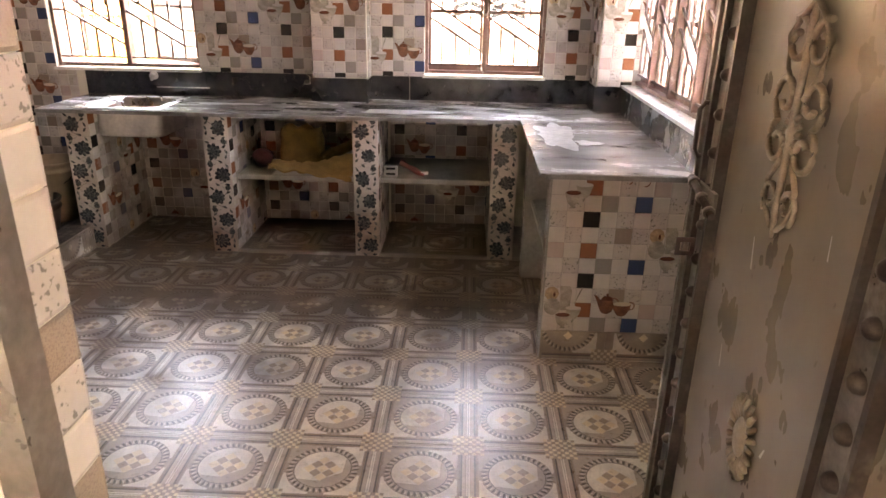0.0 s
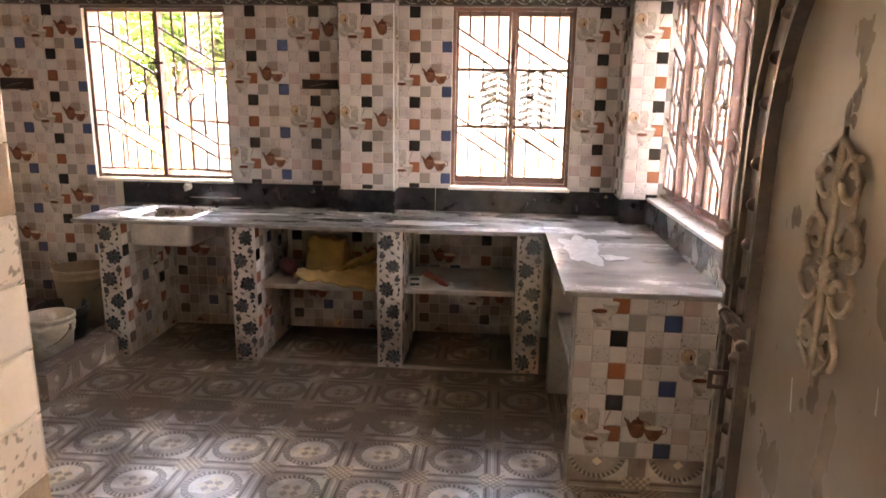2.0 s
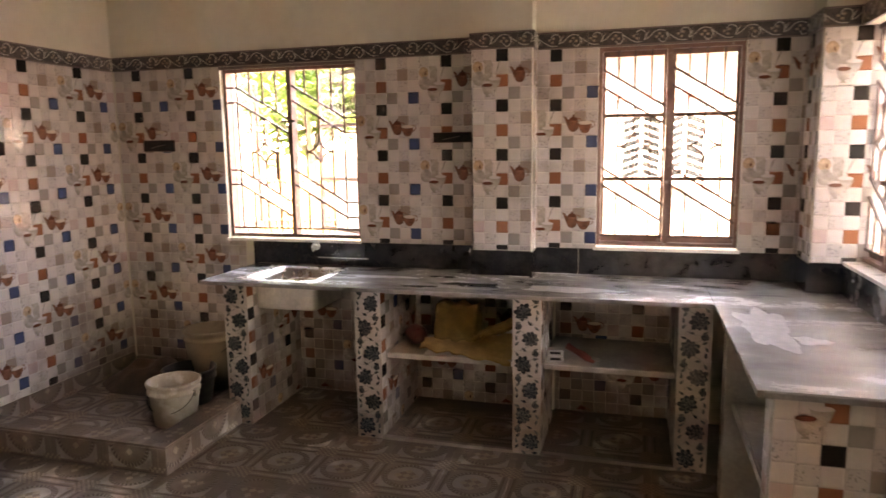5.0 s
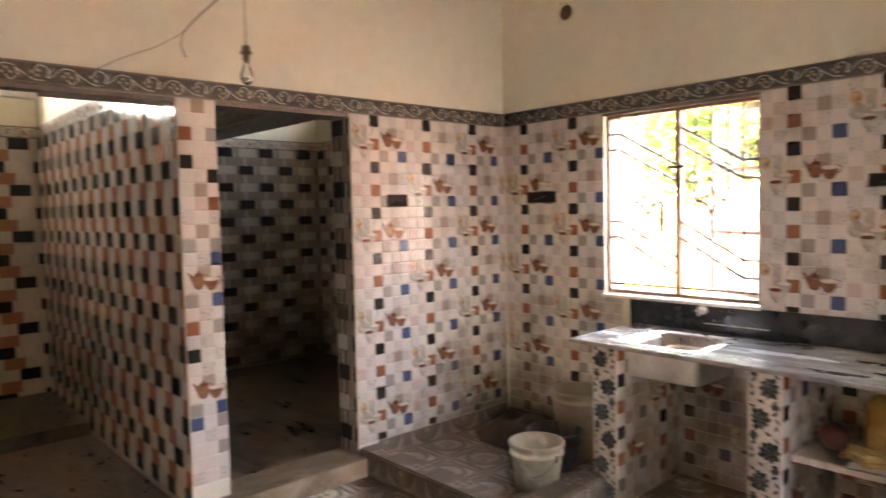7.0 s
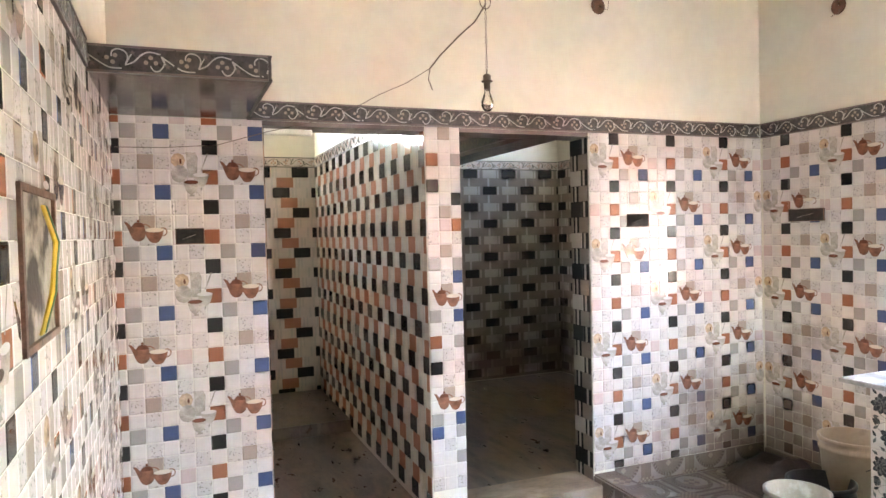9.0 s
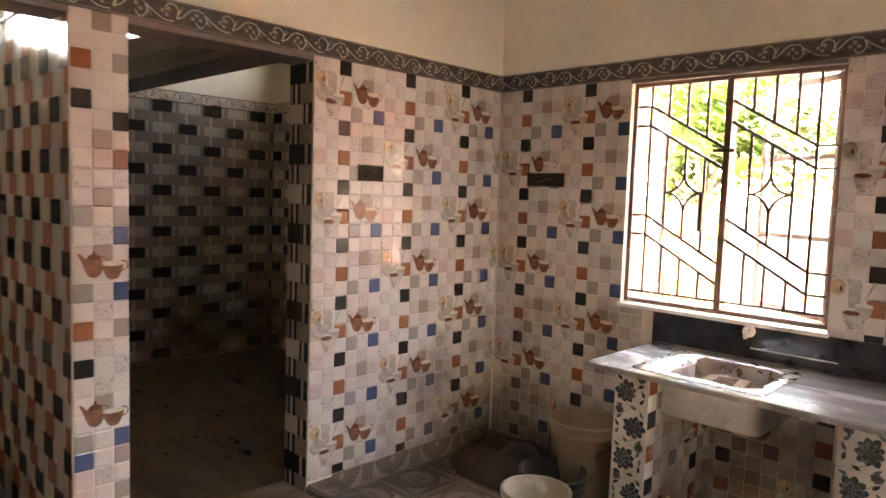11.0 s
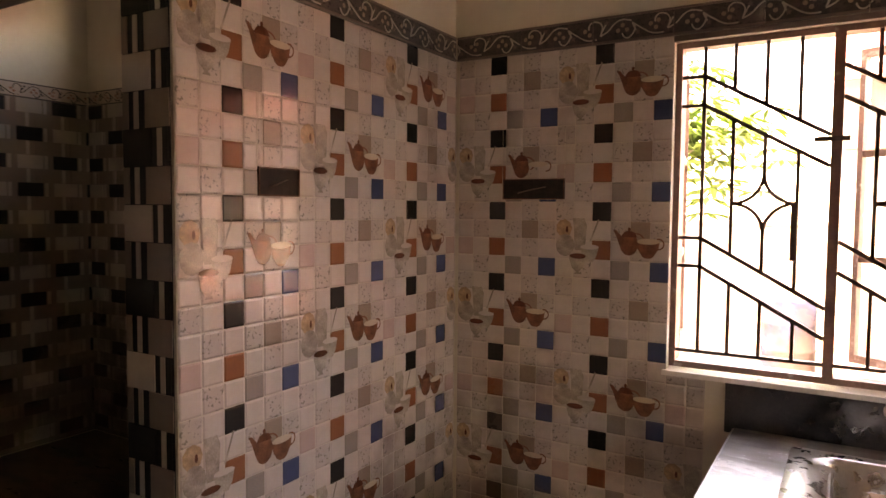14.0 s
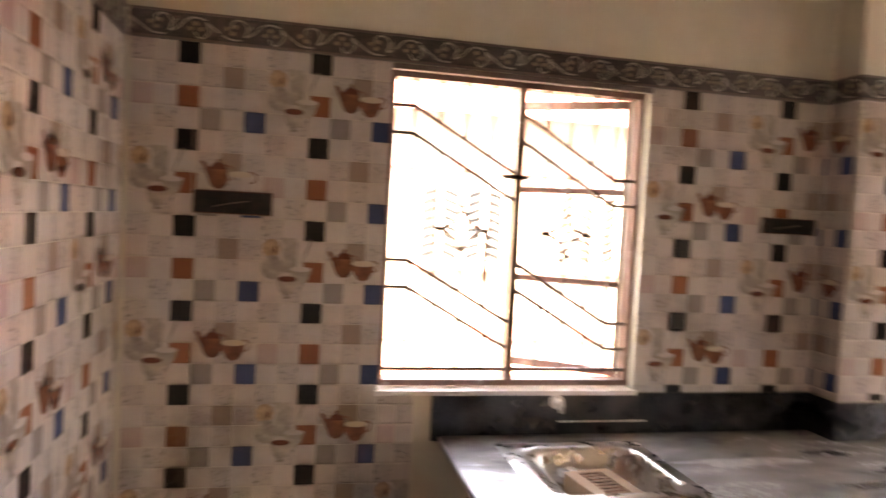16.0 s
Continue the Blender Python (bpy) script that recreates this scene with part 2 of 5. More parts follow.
# ---- building helpers ----
def mesh_ob(name, bm, mats, parent=None, label="", m=None, smooth=False):
    me = bpy.data.meshes.new(name)
    if smooth:
        for f in bm.faces: f.smooth = True
    bm.to_mesh(me)
    bm.free()
    for k in mats if isinstance(mats, (list, tuple)) else [mats]:
        me.materials.append(M[k] if isinstance(k, str) else k)
    ob = new(name, me)
    if parent: ob.parent = parent
    if label: ob["label"] = label
    if m is not None: ob.matrix_basis = m
    return ob


def thing(name, label, category, m=None, group=""):
    ob = tagged(new(name), label, category, group)
    if m is not None: ob.matrix_basis = m
    return ob


def box(bm, x0, y0, z0, x1, y1, z1, mat=0, bevel=0.0):
    v = [bm.verts.new(p) for p in ((x0, y0, z0), (x1, y0, z0), (x1, y1, z0), (x0, y1, z0), (x0, y0, z1), (x1, y0, z1), (x1, y1, z1), (x0, y1, z1))]
    fs = []
    for i in ((0, 3, 2, 1), (4, 5, 6, 7), (0, 1, 5, 4), (1, 2, 6, 5), (2, 3, 7, 6), (3, 0, 4, 7)):
        f = bm.faces.new([v[j] for j in i])
        f.material_index = mat
        fs.append(f)
    if bevel:
        bmesh.ops.bevel(bm, geom=list({e for f in fs for e in f.edges}), offset=bevel, segments=2, affect="EDGES", profile=0.5)


def one_box(name, x0, y0, z0, x1, y1, z1, mats, parent=None, label="", bevel=0.0):
    bm = bmesh.new()
    box(bm, x0, y0, z0, x1, y1, z1, 0, bevel)
    return mesh_ob(name, bm, mats, parent, label)


def tube(bm, pts, r, n=8, mat=0, caps=True, closed=False):
    """A round bar along points; r may be a number or one a point."""
    pts = [Vector(p) for p in pts]
    rs = r if isinstance(r, (list, tuple)) else [r] * len(pts)
    rings = []
    for i, p in enumerate(pts):
        a = pts[i - 1] if i or closed else p
        c = pts[(i + 1) % len(pts)] if i < len(pts) - 1 or closed else p
        d = (c - a).normalized()
        s = d.orthogonal().normalized() if abs(d.z) > 0.99 else Vector((0, 0, 1)).cross(d).normalized()
        u = d.cross(s)
        rings.append([bm.verts.new(p + (s * math.cos(2 * math.pi * k / n) + u * math.sin(2 * math.pi * k / n)) * rs[i]) for k in range(n)])
    pairs = list(zip(rings, rings[1:])) + ([(rings[-1], rings[0])] if closed else [])
    for a, c in pairs:
        for k in range(n):
            f = bm.faces.new((a[k], a[(k + 1) % n], c[(k + 1) % n], c[k]))
            f.material_index, f.smooth = mat, True
    if caps and not closed:
        bm.faces.new(rings[0][::-1]).material_index = mat
        bm.faces.new(rings[-1]).material_index = mat


def lathe(bm, prof, n=28, mat=0, centre=(0, 0)):
    rings = [[bm.verts.new((centre[0] + r * math.cos(2 * math.pi * k / n), centre[1] + r * math.sin(2 * math.pi * k / n), z)) for k in range(n)] for r, z in prof]
    for a, c in zip(rings, rings[1:]):
        for k in range(n):
            f = bm.faces.new((a[k], a[(k + 1) % n], c[(k + 1) % n], c[k]))
            f.material_index, f.smooth = mat, True


def bar(bm, p, q, w, d, mat=0):
    """A flat bar in the local x-z plane from p to q, w wide and d deep (along y)."""
    p, q = Vector(p), Vector(q)
    s = Vector((-(q - p).z, 0, (q - p).x)).normalized() * (w / 2)
    y = Vector((0, d / 2, 0))
    v = [bm.verts.new(c) for c in (p - s - y, p + s - y, q + s - y, q - s - y, p - s + y, p + s + y, q + s + y, q - s + y)]
    for i in ((0, 1, 2, 3), (7, 6, 5, 4), (0, 4, 5, 1), (1, 5, 6, 2), (2, 6, 7, 3), (3, 7, 4, 0)):
        bm.faces.new([v[j] for j in i]).material_index = mat


def minus(rects, hole):
    """What is left of rectangles (u0, v0, u1, v1) outside a hole."""
    out = []
    a, b, c, d = hole
    for u0, v0, u1, v1 in rects:
        if c <= u0 or a >= u1 or d <= v0 or b >= v1:
            out.append((u0, v0, u1, v1))
            continue
        if a > u0: out.append((u0, v0, a, v1))
        if c < u1: out.append((c, v0, u1, v1))
        lo, hi = max(a, u0), min(c, u1)
        if b > v0: out.append((lo, v0, hi, b))
        if d < v1: out.append((lo, d, hi, v1))
    return [r for r in out if r[2] - r[0] > 1e-3 and r[3] - r[1] > 1e-3]


def wall(name, axis, a, b, lo, hi, z0, z1, holes, mats="plaster"):
    rects = [(lo, z0, hi, z1)]
    for h in holes: rects = minus(rects, h)
    bm = bmesh.new()
    for u0, v0, u1, v1 in rects:
        if axis == "y": box(bm, u0, a, v0, u1, b, v1)
        else: box(bm, a, u0, v0, b, u1, v1)
    return tagged(mesh_ob(name, bm, mats), kind="structure")


# ---- the plan ----
ZB, HIGH = 2.325, 3.9              # underside of the border strip, ceiling
XR, YF = 4.89, -4.14               # right wall, front wall
ZT = 0.93                         # worktop
ZS = ZB - 1.232                    # top of the splash
W1, W2, W3 = (0.92, 1.10, 1.96, 2.305), (3.555, 1.10, 4.385, ZB), (-1.96, 1.10, -0.20, ZB)
D1, D2 = (-3.424, 0.0, -2.524, ZB), (-2.312, 0.0, -1.43, ZB)
XB, YB, YA = -3.2, 0.3, -3.9       # back wall of the two small rooms, their far sides

wall_n = wall("wall_north", "y", 0, 0.2, -0.20, XR + 0.2, 0, HIGH, [W1, W2])
wall_w = wall("wall_west", "x", -0.20, 0, YF, 0, 0, HIGH, [D1, D2])
wall_e = wall("wall_east", "x", XR, XR + 0.2, YF, 0, 0, HIGH, [W3])
wall_s = wall("wall_south", "y", YF - 0.18, YF, -0.20, XR + 0.2, 0, HIGH, [(3.38, 0, 4.56, 2.26)])
floor = tagged(one_box("floor", XB - 0.2, -9, -0.1, 7, 0.2, -0.006, "grout"), kind="structure")
tagged(one_box("ceiling", XB - 0.2, YF - 0.18, HIGH, XR + 0.2, 0.5, HIGH + 0.15, "plaster"), kind="structure")
# the two small rooms
VENT = (-3.86, 2.68, -3.16, 3.16)
wall_b = wall("wall_back", "x", XB - 0.2, XB, YA - 0.1, YB + 0.1, 0, HIGH, [VENT, (-1.3, 2.9, -1.0, 3.1)])
wall_p = wall("wall_partition", "y", -2.524, -2.312, XB, -0.20, 0, HIGH, [])
wall_a = wall("wall_side_south", "y", YA - 0.1, YA, XB, -0.20, 0, HIGH, [])
wall_c = wall("wall_side_north", "y", YB, YB + 0.1, XB, -0.20, 0, HIGH, [(-2.6, 2.80, -2.05, 3.08)])
wall("wall_infill", "x", -0.20, -0.02, 0.2, YB, 0, HIGH, [])
tagged(one_box("floor_small_rooms", XB, YA, -0.004, -0.206, YB, 0.06, "stone"), kind="structure")
tagged(one_box("step_small_room", XB, YA, 0.06, -1.95, -2.524, 0.16, "stone"), kind="structure")
tagged(one_box("threshold", -0.205, -3.422, 0.0, 0.10, -1.436, 0.12, "ledge", bevel=0.004), "low brown stone ledge along the two doorways", kind="structure")
tagged(one_box("beam_small_room", XB, -1.62, ZB + 0.02, -0.20, -1.36, 2.6, "edge"), kind="structure")
# columns; unseen passage walls and ceiling, added to limit light at the door
col_m = tagged(one_box("column_middle", 2.80, -0.15, ZS - 0.24, 3.17, 0, HIGH, "plaster"), kind="structure")
col_c = tagged(one_box("column_corner", 4.71, -0.30, ZT, XR, 0, HIGH, "plaster"), kind="structure")
tagged(wall("passage_wall_west", "x", 2.2, 2.3, -9, YF - 0.18, 0, 3.2, []), kind="structure")
# The east opening is sized only for the light it lets in.
tagged(wall("passage_wall_east", "x", 7.2, 7.3, -9, YF - 0.18, 0, 3.2, [(-8.5, 1.0, -7.75, 2.0)]), kind="structure")
tagged(wall("passage_wall_south", "y", -9.1, -9, 2.2, 7.3, 0, 3.2, []), kind="structure")
tagged(one_box("passage_ceiling", 2.2, -9.1, 3.2, 7.3, YF - 0.18, 3.3, "plaster"), kind="structure")
# door frame
door_frame = tagged(new("door_frame"), kind="structure")
for nm, x0, x1, z0, z1 in (("jamb", 3.38, 3.42, 0, 2.26), ("jamb", 4.53, 4.56, 0, 2.26), ("head", 3.42, 4.53, 2.22, 2.26)):
    one_box(nm, x0, YF - 0.17, z0, x1, YF - 0.115, z1, "stile", door_frame)


# ---- outdoors ----
bm = bmesh.new()
box(bm, -300, 0.2, -0.25, 300, 300, -0.2)
box(bm, XR + 0.2, -300, -0.25, 300, 0.2, -0.2)
box(bm, -300, -300, -0.25, XB - 0.2, 0.2, -0.2)
tagged(mesh_ob("ground", bm, "ground"), kind="structure")


def grille_window(parent, x, z, w, h, y):
    """A far window: dark glass behind a white frame with slanting bars."""
    win = mesh_ob("window", bmesh.new(), "facade", parent)
    one_box("pane", x, y - 0.02, z, x + w, y - 0.01, z + h, "glass_far", win)
    bm = bmesh.new()
    for k in range(2):
        u = x + w * k / 2
        for i in range(9):
            zz = z + h * i / 9
            a, b = ((u, 0, zz), (u + w / 4, 0, zz + h / 9)), ((u + w / 4, 0, zz + h / 9), (u + w / 2, 0, zz))
            for p, q in (a, b): bar(bm, (p[0], y - 0.06, p[2]), (q[0], y - 0.06, q[2]), 0.028, 0.02)
        bar(bm, (u, y - 0.06, z), (u, y - 0.06, z + h), 0.06, 0.05)
        bar(bm, (u + w / 4, y - 0.06, z), (u + w / 4, y - 0.06, z + h), 0.03, 0.03)
    bar(bm, (x + w, y - 0.06, z), (x + w, y - 0.06, z + h), 0.06, 0.05)
    bar(bm, (x, y - 0.06, z), (x + w, y - 0.06, z), 0.06, 0.05)
    bar(bm, (x, y - 0.06, z + h), (x + w, y - 0.06, z + h), 0.06, 0.05)
    mesh_ob("grille", bm, "marble", win)
    one_box("sill", x - 0.08, y - 0.16, z - 0.08, x + w + 0.08, y, z - 0.02, "band", win)


def house(m, length, wins, label, high=3.0):
    hs = thing("house", label, "house", m)
    one_box("wall", 0, 0, -0.2, length, 5, high, "facade", hs)
    bm = bmesh.new()
    for k in range(int(length / 0.22)):
        x = 0.22 * k - 0.2
        v = [bm.verts.new(p) for p in ((x, -0.55, high + 0.02), (x + 0.11, -0.55, high + 0.07), (x + 0.22, -0.55, high + 0.02), (x + 0.22, 2.5, high + 1.1), (x + 0.11, 2.5, high + 1.15), (x, 2.5, high + 1.1))]
        bm.faces.new((v[0], v[1], v[4], v[5])); bm.faces.new((v[1], v[2], v[3], v[4]))
    bmesh.ops.remove_doubles(bm, verts=list(bm.verts), dist=1e-4)
    mesh_ob("roof", bm, "roof", hs)
    one_box("fascia", -0.2, -0.6, high - 0.1, length + 0.2, -0.56, high + 0.02, "band", hs)
    one_box("band", 0, -0.04, 0.35, length, 0.001, 0.5, "band", hs)
    one_box("band", 0, -0.04, 2.32, length, 0.001, 2.42, "band", hs)
    one_box("plinth", 0, -0.08, -0.2, length, 0.001, 0.1, "band", hs)
    for x, w in wins: grille_window(hs, x, 1.25, w, 0.9, -0.01)
    return hs


house(pose(1.3, 5.2, 0), 10.5, ((0.62, 1.05), (2.28, 1.08), (5.2, 1.2), (8.0, 1.2)), "white plastered house with a red roof and white slanting window bars")
house(pose(14.5, 4.0, 0, 0, 0, -90), 12.0, ((1.0, 1.1), (3.6, 1.1), (6.0, 1.2)), "white plastered house with red bands beside the kitchen")


def tree(x, y, seed, high, spread, mk, label):
    rnd = random.Random(seed)
    tr = thing("tree", label, "tree", pose(x, y, -0.2))
    bm = bmesh.new()
    tips = []
    tube(bm, [(0, 0, 0), (0.05, 0.02, high * 0.35), (0.02, -0.04, high * 0.6)], [0.09, 0.07, 0.05], 9)
    for k in range(9):
        a, r = k * 2.4 + rnd.random(), spread * rnd.uniform(0.45, 1.0)
        top = high * rnd.uniform(0.72, 1.02)
        pts = [(0.02, -0.02, high * rnd.uniform(0.4, 0.6)), (0.4 * r * math.cos(a), 0.4 * r * math.sin(a), top * 0.85), (r * math.cos(a), r * math.sin(a), top)]
        tube(bm, pts, [0.035, 0.022, 0.01], 6)
        tips += [Vector(pts[1]).lerp(Vector(pts[2]), q) for q in (0.1, 0.45, 0.8, 1.0)]
    mesh_ob("trunk", bm, "bark", tr)
    bm = bmesh.new()
    for tip in tips:
        for c in range(9):
            hub = tip + Vector((rnd.gauss(0, 0.28), rnd.gauss(0, 0.28), rnd.gauss(-0.05, 0.22)))
            n0, ph, mi = rnd.choice((7, 8, 9)), rnd.random() * 6, rnd.choice((0, 0, 1))
            for j in range(n0):
                a = ph + j * 2 * math.pi / n0
                ln, wd, dr = rnd.uniform(0.22, 0.38), rnd.uniform(0.028, 0.045), rnd.uniform(0.04, 0.16)
                d, s = Vector((math.cos(a), math.sin(a), 0)), Vector((-math.sin(a), math.cos(a), 0)) * wd
                v = [bm.verts.new(q) for q in (hub, hub + d * ln * 0.5 + s - Vector((0, 0, dr * 0.25)), hub + d * ln - Vector((0, 0, dr)), hub + d * ln * 0.5 - s - Vector((0, 0, dr * 0.25)))]
                bm.faces.new(v).material_index = mi
    mesh_ob("crown", bm, mk, tr)


tree(-0.7, 4.6, 3, 3.3, 1.5, ("green", "green2"), "slender green tree with drooping finger-like leaves beside the window")
tree(-2.6, 7.6, 5, 4.6, 2.4, ("green", "green2"), "tall leafy green tree behind the bamboo fence")
tree(-5.5, 11, 9, 6.0, 3.2, ("green2", "green"), "broad green tree far behind the yard")

fence = thing("fence", "weathered yellow bamboo fence in the yard", "fence")
rnd = random.Random(2)
for k in range(30):
    bm = bmesh.new()
    x = -4.6 + 0.115 * k
    tube(bm, [(x, 6.5, -0.2), (x + rnd.uniform(-.03, .03), 6.5, rnd.uniform(1.35, 1.75))], 0.042, 7)
    mesh_ob("post", bm, "bamboo", fence)
for z in (0.5, 1.2):
    bm = bmesh.new(); tube(bm, [(-4.7, 6.44, z), (-1.1, 6.44, z)], 0.03, 7); mesh_ob("rail", bm, "bamboo", fence)
shed = thing("wall", "low whitewashed garden wall with a pale coping", "wall")
one_box("base", -12, 9.5, -0.2, 1.4, 9.65, 1.5, "facade", shed)
one_box("coping", -12.05, 9.45, 1.5, 1.45, 9.7, 1.56, "cement", shed)
drum = thing("water_drum", "blue plastic water drum standing in the yard", "drum", pose(0.9, 6.2, -0.2))
bm = bmesh.new(); lathe(bm, [(0.001, 0), (0.27, 0), (0.29, 0.05), (0.29, 0.3), (0.3, 0.32), (0.29, 0.34), (0.29, 0.6), (0.3, 0.62), (0.29, 0.64), (0.29, 0.86), (0.25, 0.9), (0.001, 0.9)])
mesh_ob("barrel", bm, "blue", drum)
# ---- windows ----
def leaf_grille(bm, x0, x1, z0, z1, a0=0.0, a1=1.0):
    """One leaf's bars: an upright at a0 or a1, two pairs of slanting bars with short uprights above and below, and a four-pointed star between them."""
    w, h = x1 - x0, z1 - z0

    def P(a, b): return (x0 + w * a, 0, z1 - h * b)

    def A(a): return a0 + (a1 - a0) * a
    r, drop = 0.0125, 0.20
    rows = (0.09, 0.18, 0.60, 0.69)
    for a, end, d in ((a0, 0, 0), (a1, 1, drop)):
        if a == end: continue
        bar(bm, P(a, 0), P(a, 0.965), r, r)
        for b in rows: bar(bm, P(end, b + d), P(a, b + d), r, r)
    bar(bm, P(0, 0.965), P(1, 0.965), r, r)
    for b in rows: bar(bm, P(a0, b), P(a1, b + drop), r + 0.002, r)
    for a in (0.25, 0.505, 0.765):
        bar(bm, P(A(a), 0), P(A(a), rows[0] + drop * a), r, r)
        bar(bm, P(A(a), rows[3] + drop * a), P(A(a), 0.965), r, r)
    for a in (0.25, 0.765): bar(bm, P(A(a), rows[1] + drop * a), P(A(a), rows[2] + drop * a), r, r)
    cx, cz, sx, sz = A(0.507), 0.49, 0.257 * (a1 - a0), 0.09
    bar(bm, P(cx, rows[1] + drop * 0.507), P(cx, cz - sz), r, r)
    bar(bm, P(cx, cz + sz), P(cx, rows[2] + drop * 0.507), r, r)
    for i in (-1, 1):
        for j in (-1, 1):
            arc = [P(cx + i * sx * (1 - math.sin(q)), cz + j * sz * (1 - math.cos(q))) for q in [math.pi / 2 * k / 7 for k in range(8)]]
            for p, q in zip(arc, arc[1:]): bar(bm, p, q, r, r)


def sash(parent, x0, x1, z0, z1, y, rails):
    s = mesh_ob("sash", bmesh.new(), "frame", parent)
    bm = bmesh.new()
    box(bm, x0, y, z0, x0 + 0.018, y + 0.03, z1); box(bm, x1 - 0.018, y, z0, x1, y + 0.03, z1)
    box(bm, x0 + 0.018, y + 0.001, z0, x1 - 0.018, y + 0.029, z0 + 0.03); box(bm, x0 + 0.018, y + 0.001, z1 - 0.03, x1 - 0.018, y + 0.029, z1)
    for q in rails: box(bm, x0 + 0.018, y + 0.004, z0 + (z1 - z0) * q - 0.011, x1 - 0.018, y + 0.026, z0 + (z1 - z0) * q + 0.013)
    mesh_ob("sash_frame", bm, "frame", s)
    return s


def window(name, m, w, z0, z1, leaves, label, ang=None, framew=0.022):
    """x along the wall, y outwards, z up."""
    win = tagged(new(name), label, kind="structure")
    win.matrix_basis = m
    bm = bmesh.new()
    e = framew
    box(bm, 0, 0.015, z0, e, 0.085, z1); box(bm, w - e, 0.015, z0, w, 0.085, z1)
    box(bm, e, 0.016, z0, w - e, 0.084, z0 + e); box(bm, e, 0.016, z1 - e, w - e, 0.084, z1)
    mesh_ob("window_frame", bm, "frame", win)
    n = leaves
    lw = (w - 2 * e) / n
    for k in range(1, n):
        x = e + lw * k
        one_box("mullion", x - 0.016, 0.010, z0 + e, x + 0.016, 0.088, z1 - e, "frame", win)
    for k in range(n):
        a, b = e + lw * k + (0.016 if k else 0), e + lw * (k + 1) - (0.016 if k < n - 1 else 0)
        bm = bmesh.new()
        leaf_grille(bm, a, b, z0 + e, z1 - e, *(((0.16, 1.0), (0.0, 0.81))[k] if ang else (0.0, 1.0)))
        g = mesh_ob("grille", bm, "bars", win)
        g.location.y = 0.03
        if not ang:
            s = sash(win, a + 0.002, b - 0.002, z0 + e + 0.002, z1 - e - 0.002, 0.05, (0.335, 0.67))
            p = one_box("pane", a + 0.03, 0.064, z0 + e + 0.03, b - 0.03, 0.068, z1 - e - 0.03, "glass", s)
            p.visible_shadow = False
        if k == n - 1: continue
        zc, bm = z1 - (z1 - z0) * (0.31 if ang else 0.51), bmesh.new()
        if ang:
            box(bm, b - 0.05, 0.006, zc - 0.008, b + 0.055, 0.022, zc + 0.008)
            box(bm, a + (b - a) * 0.79 - 0.011, 0.012, z0 + (z1 - z0) * 0.345, a + (b - a) * 0.79 + 0.011, 0.028, z0 + (z1 - z0) * 0.51, 0, 0.003)
        else:
            box(bm, b - 0.085, 0.014, zc - 0.006, b + 0.006, 0.024, zc + 0.006); box(bm, b - 0.095, 0.010, zc - 0.016, b - 0.075, 0.030, zc + 0.016, 0, 0.003)
        mesh_ob("catch", bm, "iron", win)
    if ang:
        for side, a in ((0, ang[0]), (1, ang[1])):
            s = sash(win, 0, lw, z0 + e + 0.002, z1 - e - 0.002, 0, (0.335, 0.67))
            s.matrix_basis = pose(e if side == 0 else w - e, 0.09, 0, 0, 0, a if side == 0 else 180 - a)
            p = one_box("pane", 0.03, 0.013, z0 + e + 0.03, lw - 0.03, 0.017, z1 - e - 0.03, "glass", s)
            p.visible_shadow = False
    return win


window("window_1", pose(W1[0], 0.02, 0), W1[2] - W1[0], W1[1] + 0.012, W1[3], 2, "double window with dark grille bars and open brown sashes", (100, 32))
window("window_2", pose(W2[0], 0.02, 0), W2[2] - W2[0], W2[1] + 0.012, W2[3], 2, "double window with brown grille bars and closed glazed sashes")
window("window_3", pose(XR + 0.05, W3[2], 0, 0, 0, -90), W3[2] - W3[0], W3[1] + 0.012, W3[3], 4, "four-leaf window with brown grille bars above the worktop")
for nm, a in (("sill_1", (W1[0] - 0.012, -0.022, W1[1] - 0.014, W1[2] + 0.012, 0.21, W1[1] + 0.004)), ("sill_2", (W2[0] - 0.012, -0.022, W2[1] - 0.014, W2[2] + 0.012, 0.21, W2[1] + 0.004)),
              ("sill_3", (XR - 0.022, W3[0] - 0.01, W3[1] - 0.014, XR + 0.21, W3[2] - 0.001, W3[1] + 0.004))):
    tagged(one_box(nm, *a, "marble"), kind="structure")
bm = bmesh.new()
for a in ((W1[0], 0.0, W1[3] - 0.004), (W2[0], 0.0, ZB - 0.004)): box(bm, a[0], -0.014, a[2], a[0] + 1.04 if a[0] < 2 else W2[2], 0.0, a[2] + 0.02 if a[0] < 2 else a[2] + 0.004)
tagged(mesh_ob("window_trim", bm, "edge"), kind="structure")
for k, (y, z) in enumerate(((-3.20, 2.62), )):
    v = tagged(new("window_small"), "small white ventilator window high in the side room", kind="structure")
    bm = bmesh.new()
    for a in ((-3.86, 2.68, -3.16, 2.71), (-3.86, 3.13, -3.16, 3.16), (-3.86, 2.71, -3.83, 3.13), (-3.19, 2.71, -3.16, 3.13)):
        box(bm, XB - 0.06, a[0], a[1], XB + 0.012, a[2], a[3])
    mesh_ob("window_frame", bm, "marble", v)


# ---- worktop, sink, piers ----
SX0, SX1, SY0, SY1 = 1.405, 1.87, -0.60, -0.18
bm = bmesh.new()
rects = [(1.165, -0.715, 4.19, -0.02)]
rects = minus(rects, (2.80, -0.152, 3.17, 0))
for u0, v0, u1, v1 in minus(rects, (SX0, SY0, SX1, SY1)): box(bm, u0, v0, ZT - 0.02, u1, v1, ZT)
top = thing("worktop", "L-shaped dark veined granite worktop with dusty pale wear", "worktop")
